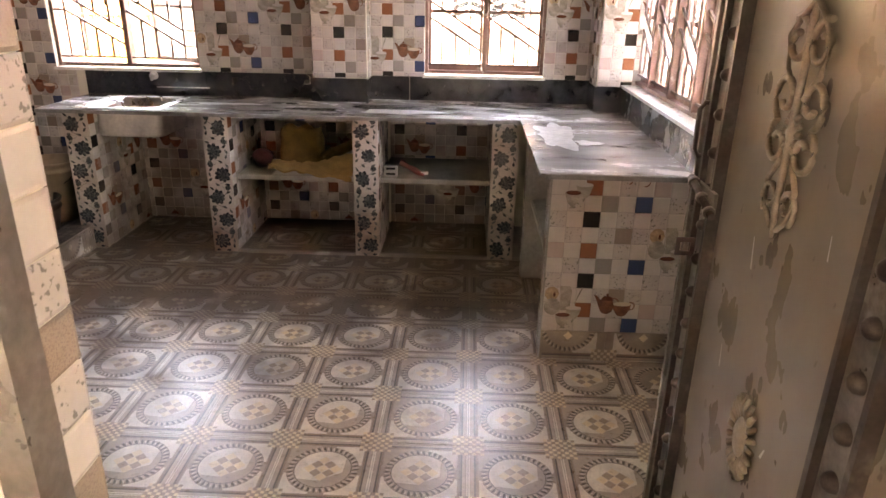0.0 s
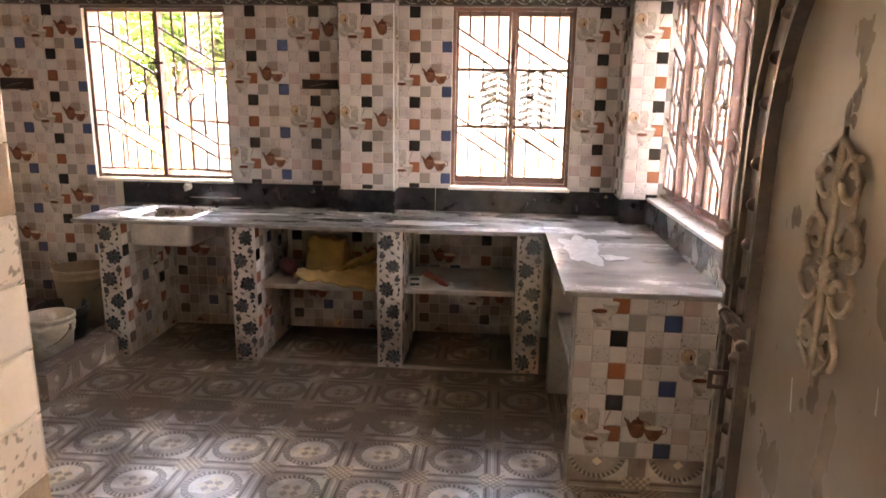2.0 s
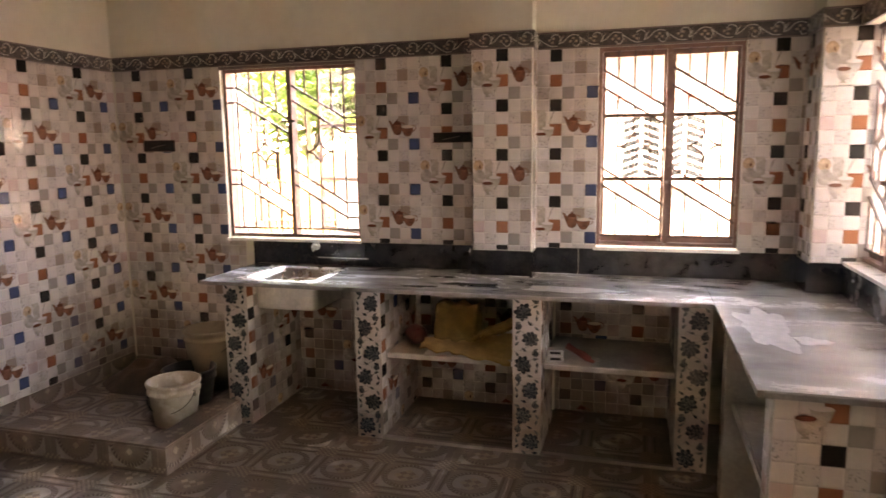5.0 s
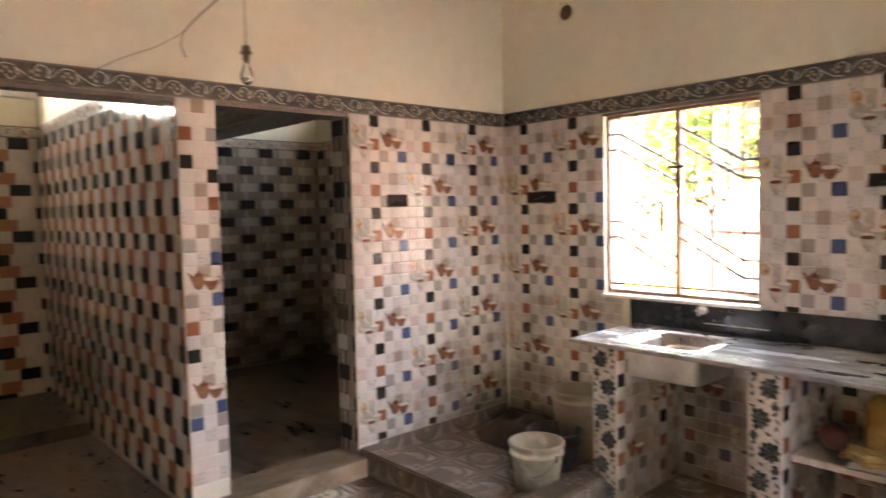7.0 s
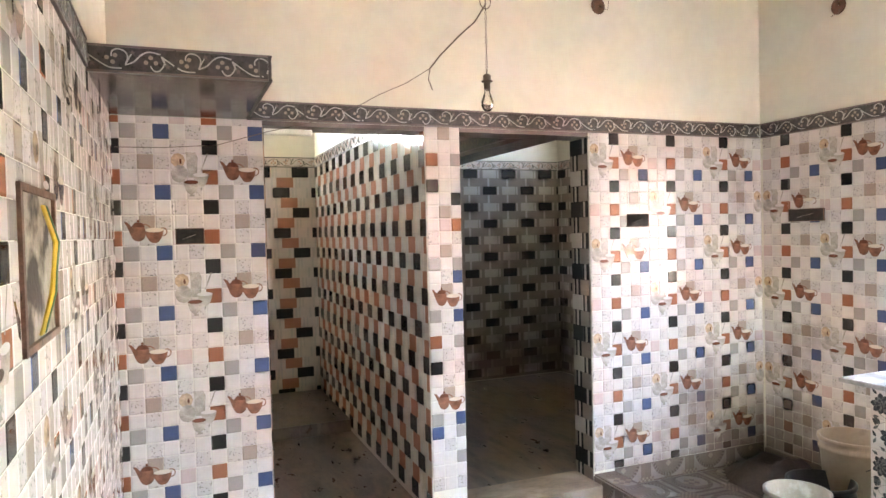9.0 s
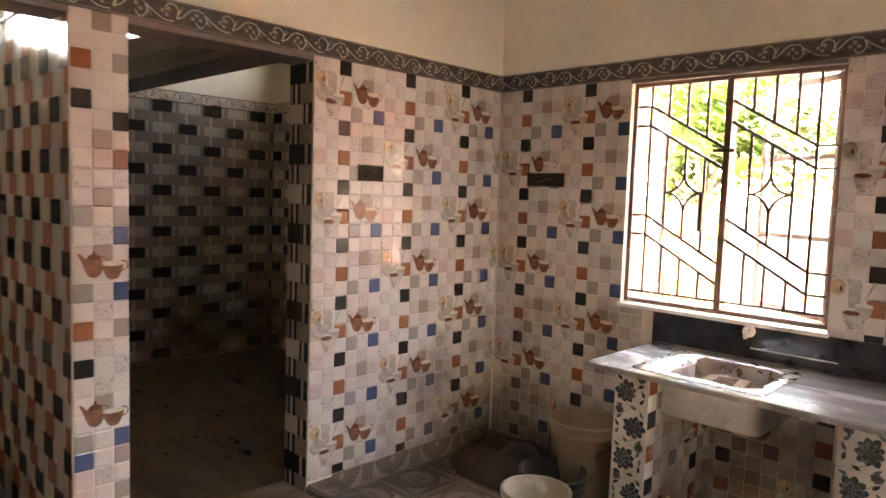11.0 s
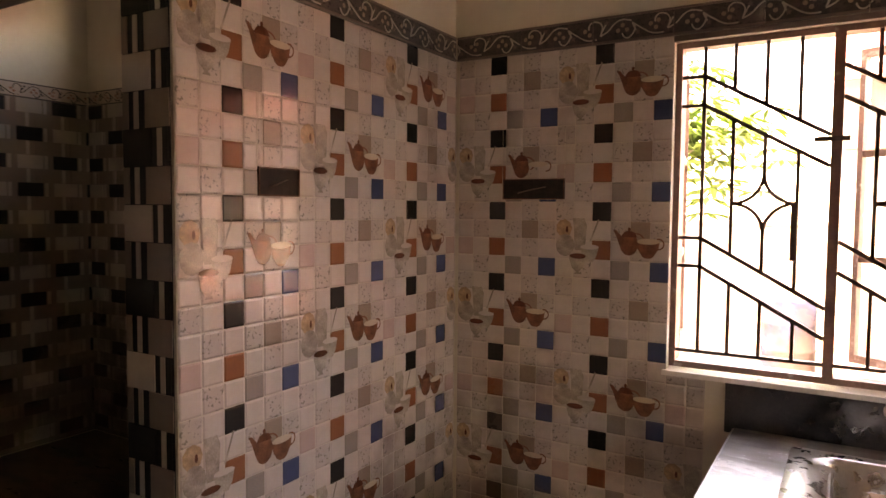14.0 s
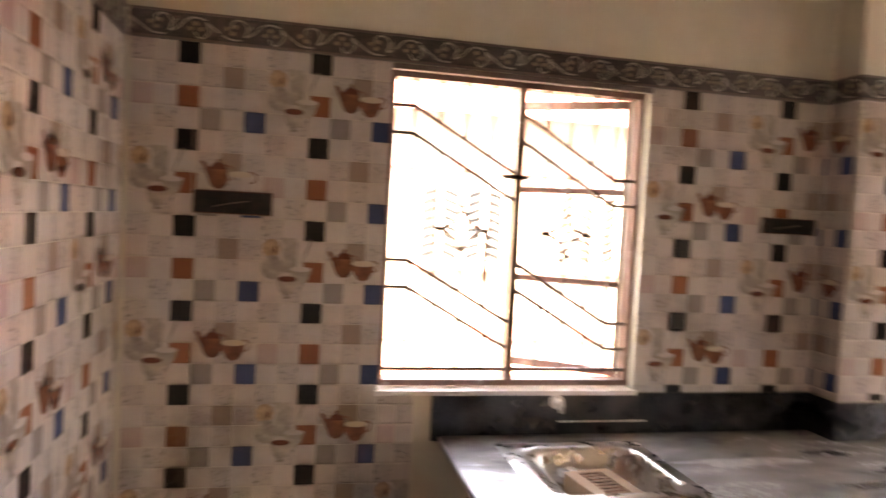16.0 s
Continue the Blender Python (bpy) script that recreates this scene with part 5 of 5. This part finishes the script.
def blanket(name, label, cat, mk, fn, nu=26, nv=18, thick=0.006, m=None):
    """A sheet over fn(s, t), with thickness."""
    ob = thing(name, label, cat, m)
    bm = bmesh.new()
    g = [[bm.verts.new(fn(i / nu, j / nv)) for j in range(nv + 1)] for i in range(nu + 1)]
    for i in range(nu):
        for j in range(nv):
            f = bm.faces.new((g[i][j], g[i + 1][j], g[i + 1][j + 1], g[i][j + 1])); f.smooth = True
    me = mesh_ob("cloth", bm, mk, ob)
    md = me.modifiers.new("solid", "SOLIDIFY"); md.thickness = thick
    return ob


def nz(x, y, z, s): return noise.noise(Vector((x * s, y * s, z * s)))


sack = thing("sack", "upright folded mustard-yellow cloth sack on the shelf", "sack", pose(2.77, -0.44, 0.51, 0, 0, -4))
bm = bmesh.new(); bmesh.ops.create_cube(bm, size=1.0); bmesh.ops.subdivide_edges(bm, edges=list(bm.edges), cuts=9, use_grid_fill=True)
for v in bm.verts:
    x, y, z = v.co
    q = Vector((x * 0.27 * (1 - 0.08 * z), y * 0.10 * (1 - 0.5 * z), (z + 0.5) * 0.29 + 0.012 * math.sin(14 * x)))
    q += Vector((nz(x, y, z, 4), nz(x, y, z + 5, 4), nz(x + 5, y, z, 3))) * 0.018
    v.co = q
mesh_ob("cloth", bm, "cloth", sack, smooth=True)
blanket("cloth", "crumpled pale yellow cloth spread along the front of the shelf", "cloth", "cloth2",
        lambda s, t: (2.57 + 0.55 * s, -0.612 + 0.16 * t, 0.575 - 0.045 * s * (1 - t) - 0.03 * (1 - t) + 0.02 * math.sin(3 * s + 1) * (1 - t) + 0.055 * s * t + 0.03 * nz(s, t, 0, 7) + 0.012 * nz(s, t, 3, 19)), thick=0.012)
blanket("cloth", "twisted yellow cloth roll lying over the sack's end", "cloth", "cloth",
        lambda s, t: (2.88 + 0.26 * s, -0.47 - 0.05 * math.cos(6.28 * t) * (1 - 0.3 * s) + 0.06 * s, 0.60 + 0.10 * s + 0.035 * math.sin(6.28 * t) + 0.012 * nz(s, t, 1, 9)), thick=0.004)
papers = thing("papers", "small pile of white papers under the yellow cloth", "papers", pose(2.66, -0.53, 0.512, 0, 0, 5))
for k in range(4):
    bm = bmesh.new(); box(bm, -0.07 + 0.005 * k, -0.06, 0.007 * k, 0.12 - 0.01 * k, 0.06, 0.007 * k + 0.006, 0, 0.001); mesh_ob("sheet", bm, "paper", papers)
ball = thing("bag", "round maroon plastic bundle at the back of the shelf", "bag", pose(2.48, -0.38, 0.575))
bm = bmesh.new(); bmesh.ops.create_icosphere(bm, subdivisions=4, radius=0.075)
for v in bm.verts: v.co *= 1 + 0.22 * noise.noise(v.co * 14); v.co.z *= 0.82
mesh_ob("skin", bm, "maroon", ball, smooth=True)
blocks = thing("boxes", "two small white cartons stacked on the shelf", "box", pose(3.37, -0.52, 0.51, 0, 0, 4))
for k in range(2):
    bm = bmesh.new(); box(bm, -0.045, -0.03, 0.036 * k, 0.045, 0.03, 0.036 * k + 0.034, 0, 0.002); mesh_ob("carton", bm, "paper", blocks)
    bm = bmesh.new(); box(bm, -0.03, -0.0312, 0.036 * k + 0.01, 0.03, -0.0302, 0.036 * k + 0.024); mesh_ob("label", bm, "void", blocks, "dark printed band")
tool = thing("packet", "torn red plastic packet with a white end lying on the shelf", "packet", pose(3.51, -0.48, 0.515, 0, 4, -20))
bm = bmesh.new(); tube(bm, [(-0.09, 0, 0.06), (-0.03, 0, 0.04), (0.04, -0.01, 0.018), (0.09, -0.02, 0.012)], [0.022, 0.016, 0.017, 0.010], 10); tube(bm, [(-0.08, 0.02, 0.05), (0.0, 0.03, 0.03), (0.07, 0.02, 0.008)], [0.008, 0.012, 0.006], 8)
mesh_ob("wrapper", bm, "red", tool)
bm = bmesh.new(); tube(bm, [(0.075, -0.01, 0.025), (0.115, -0.012, 0.028)], [0.014, 0.010], 8); mesh_ob("cap", bm, "paper", tool, "white end")


# ---- recessed switch boxes and holes ----
def recess(name, m, w, h, label, mk="void"):
    b = thing(name, label, "switch box", m, "empty switch boxes in the walls")
    bm = bmesh.new()
    box(bm, 0, -0.004, 0, w, 0.0035, h)
    mesh_ob("back", bm, mk, b)
    bm = bmesh.new()
    for a in ((0, 0, w, 0.004), (0, h - 0.004, w, h), (0, 0.004, 0.004, h - 0.004), (w - 0.004, 0.004, w, h - 0.004)): box(bm, a[0], -0.0075, a[1], a[2], -0.0036, a[3])
    mesh_ob("rim", bm, "rust", b)
    bm = bmesh.new()
    tube(bm, [(w * 0.25, -0.005, h * 0.3), (w * 0.45, -0.010, h * 0.45), (w * 0.7, -0.005, h * 0.6)], 0.0022, 5); mesh_ob("wires", bm, "wire", b)


recess("switch_box", pose(0.24, -0.0045, ZB - 0.59), 0.27, 0.083, "empty brown switch box set in the tiled window wall")
recess("switch_box", pose(2.502, -0.0045, ZB - 0.557), 0.257, 0.067, "empty dark switch box beside the column")
recess("switch_box", pose(0.0045, -1.15, ZB - 0.60, 0, 0, 90), 0.17, 0.085, "empty black switch box in the tiled door wall")
recess("switch_box", pose(0.0045, YF + 0.28, ZB - 0.633, 0, 0, 90), 0.136, 0.08, "small empty switch box beside the doorway")
bx = thing("junction_box", "open rusty junction box with loose yellow and green wires", "switch box")
bm = bmesh.new(); box(bm, 1.78, YF + 0.001, 1.505, 2.18, YF + 0.006, 1.835); mesh_ob("back", bm, "box_plaster", bx)
bm = bmesh.new()
for a in ((1.78, 1.505, 2.18, 1.52), (1.78, 1.82, 2.18, 1.835), (1.78, 1.52, 1.80, 1.82), (2.16, 1.52, 2.18, 1.82)): box(bm, a[0], YF + 0.006, a[1], a[2], YF + 0.014, a[3])
mesh_ob("rim", bm, "rust", bx)
for mk, dx in (("wire_yellow", 0.0), ("wire_yellow", 0.02), ("wire_green", -0.03)):
    bm = bmesh.new(); tube(bm, [(1.92 + dx, YF + 0.01, 1.80), (1.98 + dx, YF + 0.04, 1.72), (2.08 + dx, YF + 0.045, 1.62), (2.0 + dx, YF + 0.012, 1.53)], 0.0036, 6); mesh_ob("wire", bm, mk, bx)
for nm, x, y, z, ax in (("wall_hole", 0.004, -1.34, 3.12, 0), ("wall_hole", 0.62, -0.004, 3.06, 1)):
    h = thing("wall_hole", "rough round conduit hole with bare wire ends in the plaster", "hole", pose(x, y, z, 0, 90, 0) if ax == 0 else pose(x, y, z, 90, 0, 0))
    bm = bmesh.new(); lathe(bm, [(0.001, -0.0), (0.034, 0.0005), (0.046, 0.004), (0.052, 0.001)], 14); mesh_ob("rim", bm, "rust", h)
    bm = bmesh.new()
    for s in (-1, 1): tube(bm, [(0.0, 0.02 * s, 0.0), (0.03, 0.05 * s, 0.03), (-0.03, 0.06 * s, 0.03)], 0.0018, 5)
    mesh_ob("wires", bm, "wire", h)

# ---- hanging bulb ----
lamp = thing("hanging_bulb", "bare clear bulb hanging by twisted wire from a knot of cable", "lamp")
BX, BY = 0.55, -2.387
bm = bmesh.new()
tube(bm, [(BX, BY, 3.90), (BX, BY, 2.855)], 0.003, 6)
for s in (0, math.pi): tube(bm, [(BX + 0.006 * math.cos(9 * k + s), BY + 0.006 * math.sin(9 * k + s), 2.855 - 0.015 * k) for k in range(24)], 0.0022, 5)
tube(bm, [(BX + 0.0, BY + 0.03 * math.cos(q), 2.865 + 0.035 * math.sin(q)) for q in [2 * math.pi * k / 12 for k in range(12)]], 0.003, 5, closed=True)
mesh_ob("wire", bm, "wire", lamp)
bm = bmesh.new(); lathe(bm, [(0.001, 2.505), (0.014, 2.505), (0.02, 2.497), (0.02, 2.475), (0.028, 2.473), (0.028, 2.467), (0.016, 2.465), (0.016, 2.430)], 16, 0, (BX, BY)); mesh_ob("socket", bm, "brass", lamp)
bm = bmesh.new(); lathe(bm, [(0.014, 2.435), (0.015, 2.415), (0.022, 2.395), (0.031, 2.370), (0.031, 2.350), (0.024, 2.330), (0.012, 2.321), (0.001, 2.319)], 20, 0, (BX, BY)); mesh_ob("glass", bm, "glass", lamp)
cable = thing("cable", "thin twisted cable sagging from the bulb to the loft slab", "cable")
bm = bmesh.new()
pth = [(BX, BY, 2.85), (BX, BY - 0.06, 2.76), (BX, BY - 0.15, 2.68), (BX, BY - 0.25, 2.58), (BX, -2.69, 2.515)]
tube(bm, pth, 0.0042, 6)
tube(bm, [pth[-1], (BX, -2.70, 2.46), (BX, -2.68, 2.41)], 0.003, 5)
tube(bm, [pth[-1], (0.36, -2.75, 2.48), (0.15, -2.84, 2.455), (0.03, -2.89, 2.43), (0.02, -3.10, 2.34), (0.012, -3.41, 2.262), (0.012, -3.65, 2.19), (0.012, -3.90, 2.172), (0.012, YF + 0.02, 2.17)], 0.002, 5)
mesh_ob("wire", bm, "wire", cable)
fit_ = thing("wall_light", "small white light fitting inside the first small room's door head", "lamp", pose(-0.08, -3.28, ZB - 0.06))
bm = bmesh.new(); box(bm, -0.02, -0.13, 0, 0.02, 0.13, 0.03, 0, 0.006); mesh_ob("body", bm, "marble", fit_)


# ---- the steel door leaf ----
door = thing("door_1", "open grey-painted sheet steel door with riveted frame and cast scroll ornament", "door")
DX, DYF, DYH, DH = 4.53, -2.975, -4.10, 2.22
one_box("panel", DX + 0.006, DYH, 0.03, DX + 0.012, DYF - 0.02, DH, "paint", door)
YC, AW, AH, AZ = -3.50, 0.398, 0.52, 1.62      # the arch: its middle, half width, height and springing


def arch(f, a):
    return (YC + (AW + f) * math.cos(a), AZ + (AH + f) * math.sin(a))


bm = bmesh.new()
box(bm, DX - 0.018, DYF - 0.010, 0.02, DX + 0.03, DYF, DH); box(bm, DX - 0.004, DYF - 0.026, 0.02, DX + 0.006, DYF - 0.0102, DH)
box(bm, DX - 0.026, DYF - 0.040, 0.02, DX + 0.006, DYF - 0.0262, DH)
box(bm, DX - 0.030, DYH, DH - 0.03, DX + 0.006, DYF - 0.041, DH)
mesh_ob("stile", bm, "stile", door)
BAND = ((-0.062, -0.046, 0.026, "strap"), (-0.046, 0.046, 0.008, "stile"), (0.046, 0.062, 0.024, "strap"))
for sg in (1, -1):
    for lo, hi, d, mk in BAND:
        bm = bmesh.new()
        a, b = sorted((YC + sg * (AW + lo), YC + sg * (AW + hi)))
        box(bm, DX - d, a, 0.02, DX + 0.006, b, AZ)
        mesh_ob("strap" if mk == "strap" else "stile", bm, mk, door)
n = 32
for lo, hi, d, mk in BAND:
    bm = bmesh.new()
    for k in range(n):
        a, b = math.pi * k / n, math.pi * (k + 1) / n
        q = [arch(lo, a), arch(lo, b), arch(hi, b), arch(hi, a)]
        v = [bm.verts.new((DX - d, *c)) for c in q] + [bm.verts.new((DX + 0.006, *c)) for c in q]
        for i in ((0, 1, 2, 3), (0, 4, 5, 1), (3, 2, 6, 7)): bm.faces.new([v[j] for j in i])
    bmesh.ops.recalc_face_normals(bm, faces=list(bm.faces))
    mesh_ob("arch", bm, mk, door, "curved upper rail")


def rivet(y, z, r=0.016):
    bm = bmesh.new()
    lathe(bm, [(r * 1.05, 0), (r, 0.006), (r * 0.85, 0.013), (r * 0.5, 0.019), (0.0008, 0.021)], 12)
    ob = mesh_ob("rivet", bm, "iron", door)
    ob.matrix_basis = pose(DX - 0.008, y, z, 0, -90, 0)


for k in range(16): rivet(YC + AW, 0.085 + 0.1 * k, 0.017); rivet(YC - AW, 0.085 + 0.1 * k, 0.020)
for k in range(1, 15): rivet(*arch(0, math.pi * k / 15))
bm = bmesh.new()
hy, hz = -3.035, 1.262
tube(bm, [(DX - 0.006, hy, hz), (DX - 0.03, hy + 0.004, hz), (DX - 0.042, hy + 0.006, hz + 0.018), (DX - 0.042, hy + 0.006, hz + 0.125), (DX - 0.03, hy + 0.004, hz + 0.143), (DX - 0.006, hy, hz + 0.143)], 0.007, 8)
mesh_ob("handle", bm, "iron", door, "black iron pull handle")
bolt = mesh_ob("bolt", bmesh.new(), "iron", door)
bm = bmesh.new(); tube(bm, [(DX - 0.042, -3.045, 1.205), (DX - 0.042, -3.235, 1.150)], 0.010, 10); mesh_ob("rod", bm, "iron", bolt)
bm = bmesh.new()
for o in (0.1, 0.5, 0.85):
    c = Vector((DX - 0.042, -3.045, 1.205)).lerp(Vector((DX - 0.042, -3.235, 1.150)), o)
    tube(bm, [c, c + Vector((0, -0.012, -0.0035))], 0.0155, 12)
box(bm, DX - 0.030, -3.20, 1.152, DX - 0.020, -3.06, 1.20)
mesh_ob("collar", bm, "stile", bolt)
bm = bmesh.new()
for q0, q1 in (((-0.026, -0.026), (0.026, -0.014)), ((-0.026, 0.014), (0.026, 0.026)), ((-0.026, -0.014), (-0.014, 0.014)), ((0.014, -0.014), (0.026, 0.014))):
    box(bm, DX - 0.045 + q0[0], -3.088, 1.016 + q0[1], DX - 0.045 + q1[0], -3.082, 1.016 + q1[1])
mesh_ob("hasp", bm, "iron", door, "black padlock hasp")


def curl(cy, cz, r, turn, start, sgn, n=16):
    out = []
    for k in range(n + 1):
        a = start + sgn * turn * k / n
        rr = r * (1 - 0.68 * k / n)
        out.append((DX - 0.005, cy + rr * math.cos(a), cz + rr * math.sin(a)))
    return out


orn = mesh_ob("ornament", bmesh.new(), "orn", door, "cast scroll ornament")
OY, OZ = -3.488, 1.435
bm = bmesh.new()
for s in (-1, 1):
    b0 = math.pi / 2 * (1 - s)
    tube(bm, curl(OY + s * 0.050, OZ + 0.155, 0.050, 6.8, b0 + 1.2 * s, s), [0.0075] * 17, 6)
    tube(bm, curl(OY + s * 0.058, OZ + 0.045, 0.052, 6.8, b0 - 1.2 * s, s), [0.0075] * 17, 6)
    tube(bm, curl(OY + s * 0.058, OZ - 0.050, 0.050, 6.8, b0 + 1.2 * s, -s), [0.0075] * 17, 6)
    tube(bm, curl(OY + s * 0.040, OZ - 0.165, 0.040, 6.2, b0 - 1.0 * s, s), [0.0065] * 17, 6)
    tube(bm, [(DX - 0.005, OY, OZ + 0.235), (DX - 0.007, OY + s * 0.045, OZ + 0.205), (DX - 0.007, OY + s * 0.085, OZ + 0.165), (DX - 0.007, OY + s * 0.07, OZ + 0.10), (DX - 0.006, OY + s * 0.02, OZ + 0.05)], 0.0065, 6)
    tube(bm, [(DX - 0.005, OY + s * 0.02, OZ - 0.07), (DX - 0.006, OY + s * 0.065, OZ - 0.13), (DX - 0.006, OY + s * 0.055, OZ - 0.19), (DX - 0.005, OY + s * 0.012, OZ - 0.225)], 0.0065, 6)
tube(bm, [(DX - 0.005, OY, OZ + 0.255), (DX - 0.007, OY, OZ + 0.20), (DX - 0.007, OY, OZ - 0.19), (DX - 0.005, OY, OZ - 0.245)], [0.005, 0.008, 0.008, 0.004], 6)
mesh_ob("scroll", bm, "orn", orn)


def rosette(cy, cz, ry, rz, n):
    bm = bmesh.new()
    for k in range(n):
        a = 2 * math.pi * k / n
        tube(bm, [(DX - 0.002, cy + 0.45 * ry * math.cos(a), cz + 0.45 * rz * math.sin(a)), (DX - 0.007, cy + 0.78 * ry * math.cos(a), cz + 0.78 * rz * math.sin(a)), (DX - 0.003, cy + ry * math.cos(a), cz + rz * math.sin(a))], [0.004, ry * 2.9 / n, 0.006], 6)
    ring = [(0.001, 0.016), (0.25, 0.015), (0.42, 0.010), (0.5, 0.003)]
    m = 24
    rs = [[bm.verts.new((DX - d, cy + f * ry * math.cos(2 * math.pi * k / m), cz + f * rz * math.sin(2 * math.pi * k / m))) for k in range(m)] for f, d in ring]
    for a, b in zip(rs, rs[1:]):
        for k in range(m):
            f = bm.faces.new((a[k], b[k], b[(k + 1) % m], a[(k + 1) % m])); f.smooth = True
    return bm


mesh_ob("rosette", rosette(OY, OZ - 0.02, 0.036, 0.045, 12), "orn", orn)
mesh_ob("rosette", rosette(-3.535, 0.712, 0.068, 0.112, 22), "orn", door, "cast oval sunflower rosette")
bm = bmesh.new()
for z in (0.3, 1.05, 1.8): tube(bm, [(DX + 0.01, DYH - 0.012, z - 0.05), (DX + 0.01, DYH - 0.012, z + 0.05)], 0.012, 10)
mesh_ob("hinge", bm, "iron", door)
bm = bmesh.new()
for y, z, dy, dz, w in ((-3.40, 1.08, 0.012, 0.075, 0.004), (-3.33, 0.78, 0.008, 0.06, 0.003), (-3.62, 0.72, -0.012, 0.03, 0.005), (-3.70, 1.22, 0.004, 0.05, 0.002)):
    v = [bm.verts.new((DX + 0.0052, y + a * w + b * dy, z + b * dz)) for a, b in ((-1, 0), (1, 0), (0.4, 1), (-0.4, 1))]
    bm.faces.new(v)
mesh_ob("scratch", bm, "marble", door, "pale scratches in the paint")
rnd = random.Random(8)
bm = bmesh.new()
for y, z, n, sy, sz in ((OY, OZ + 0.30, 16, 0.016, 0.035), (OY, OZ - 0.275, 14, 0.014, 0.03), (OY + 0.17, OZ + 0.06, 7, 0.02, 0.008), (OY - 0.09, OZ + 0.03, 8, 0.008, 0.03), (-3.525, 0.835, 8, 0.03, 0.012), (-3.58, 0.62, 6, 0.01, 0.03)):
    for k in range(n):
        cy, cz, r, e = rnd.gauss(y, sy), rnd.gauss(z, sz), rnd.uniform(0.004, 0.012), rnd.uniform(1.0, 2.6)
        bm.faces.new([bm.verts.new((DX + 0.0056 - 0.0001 * k, cy + r * math.cos(q) * rnd.uniform(0.8, 1.1), cz + r * e * math.sin(q))) for q in [2 * math.pi * i / 9 for i in range(9)]])
for f in bm.faces:
    f.normal_update()
    if f.normal.x > 0: f.normal_flip()
mesh_ob("smudge", bm, "smudge", door, "dark greasy smudges round the ornaments")
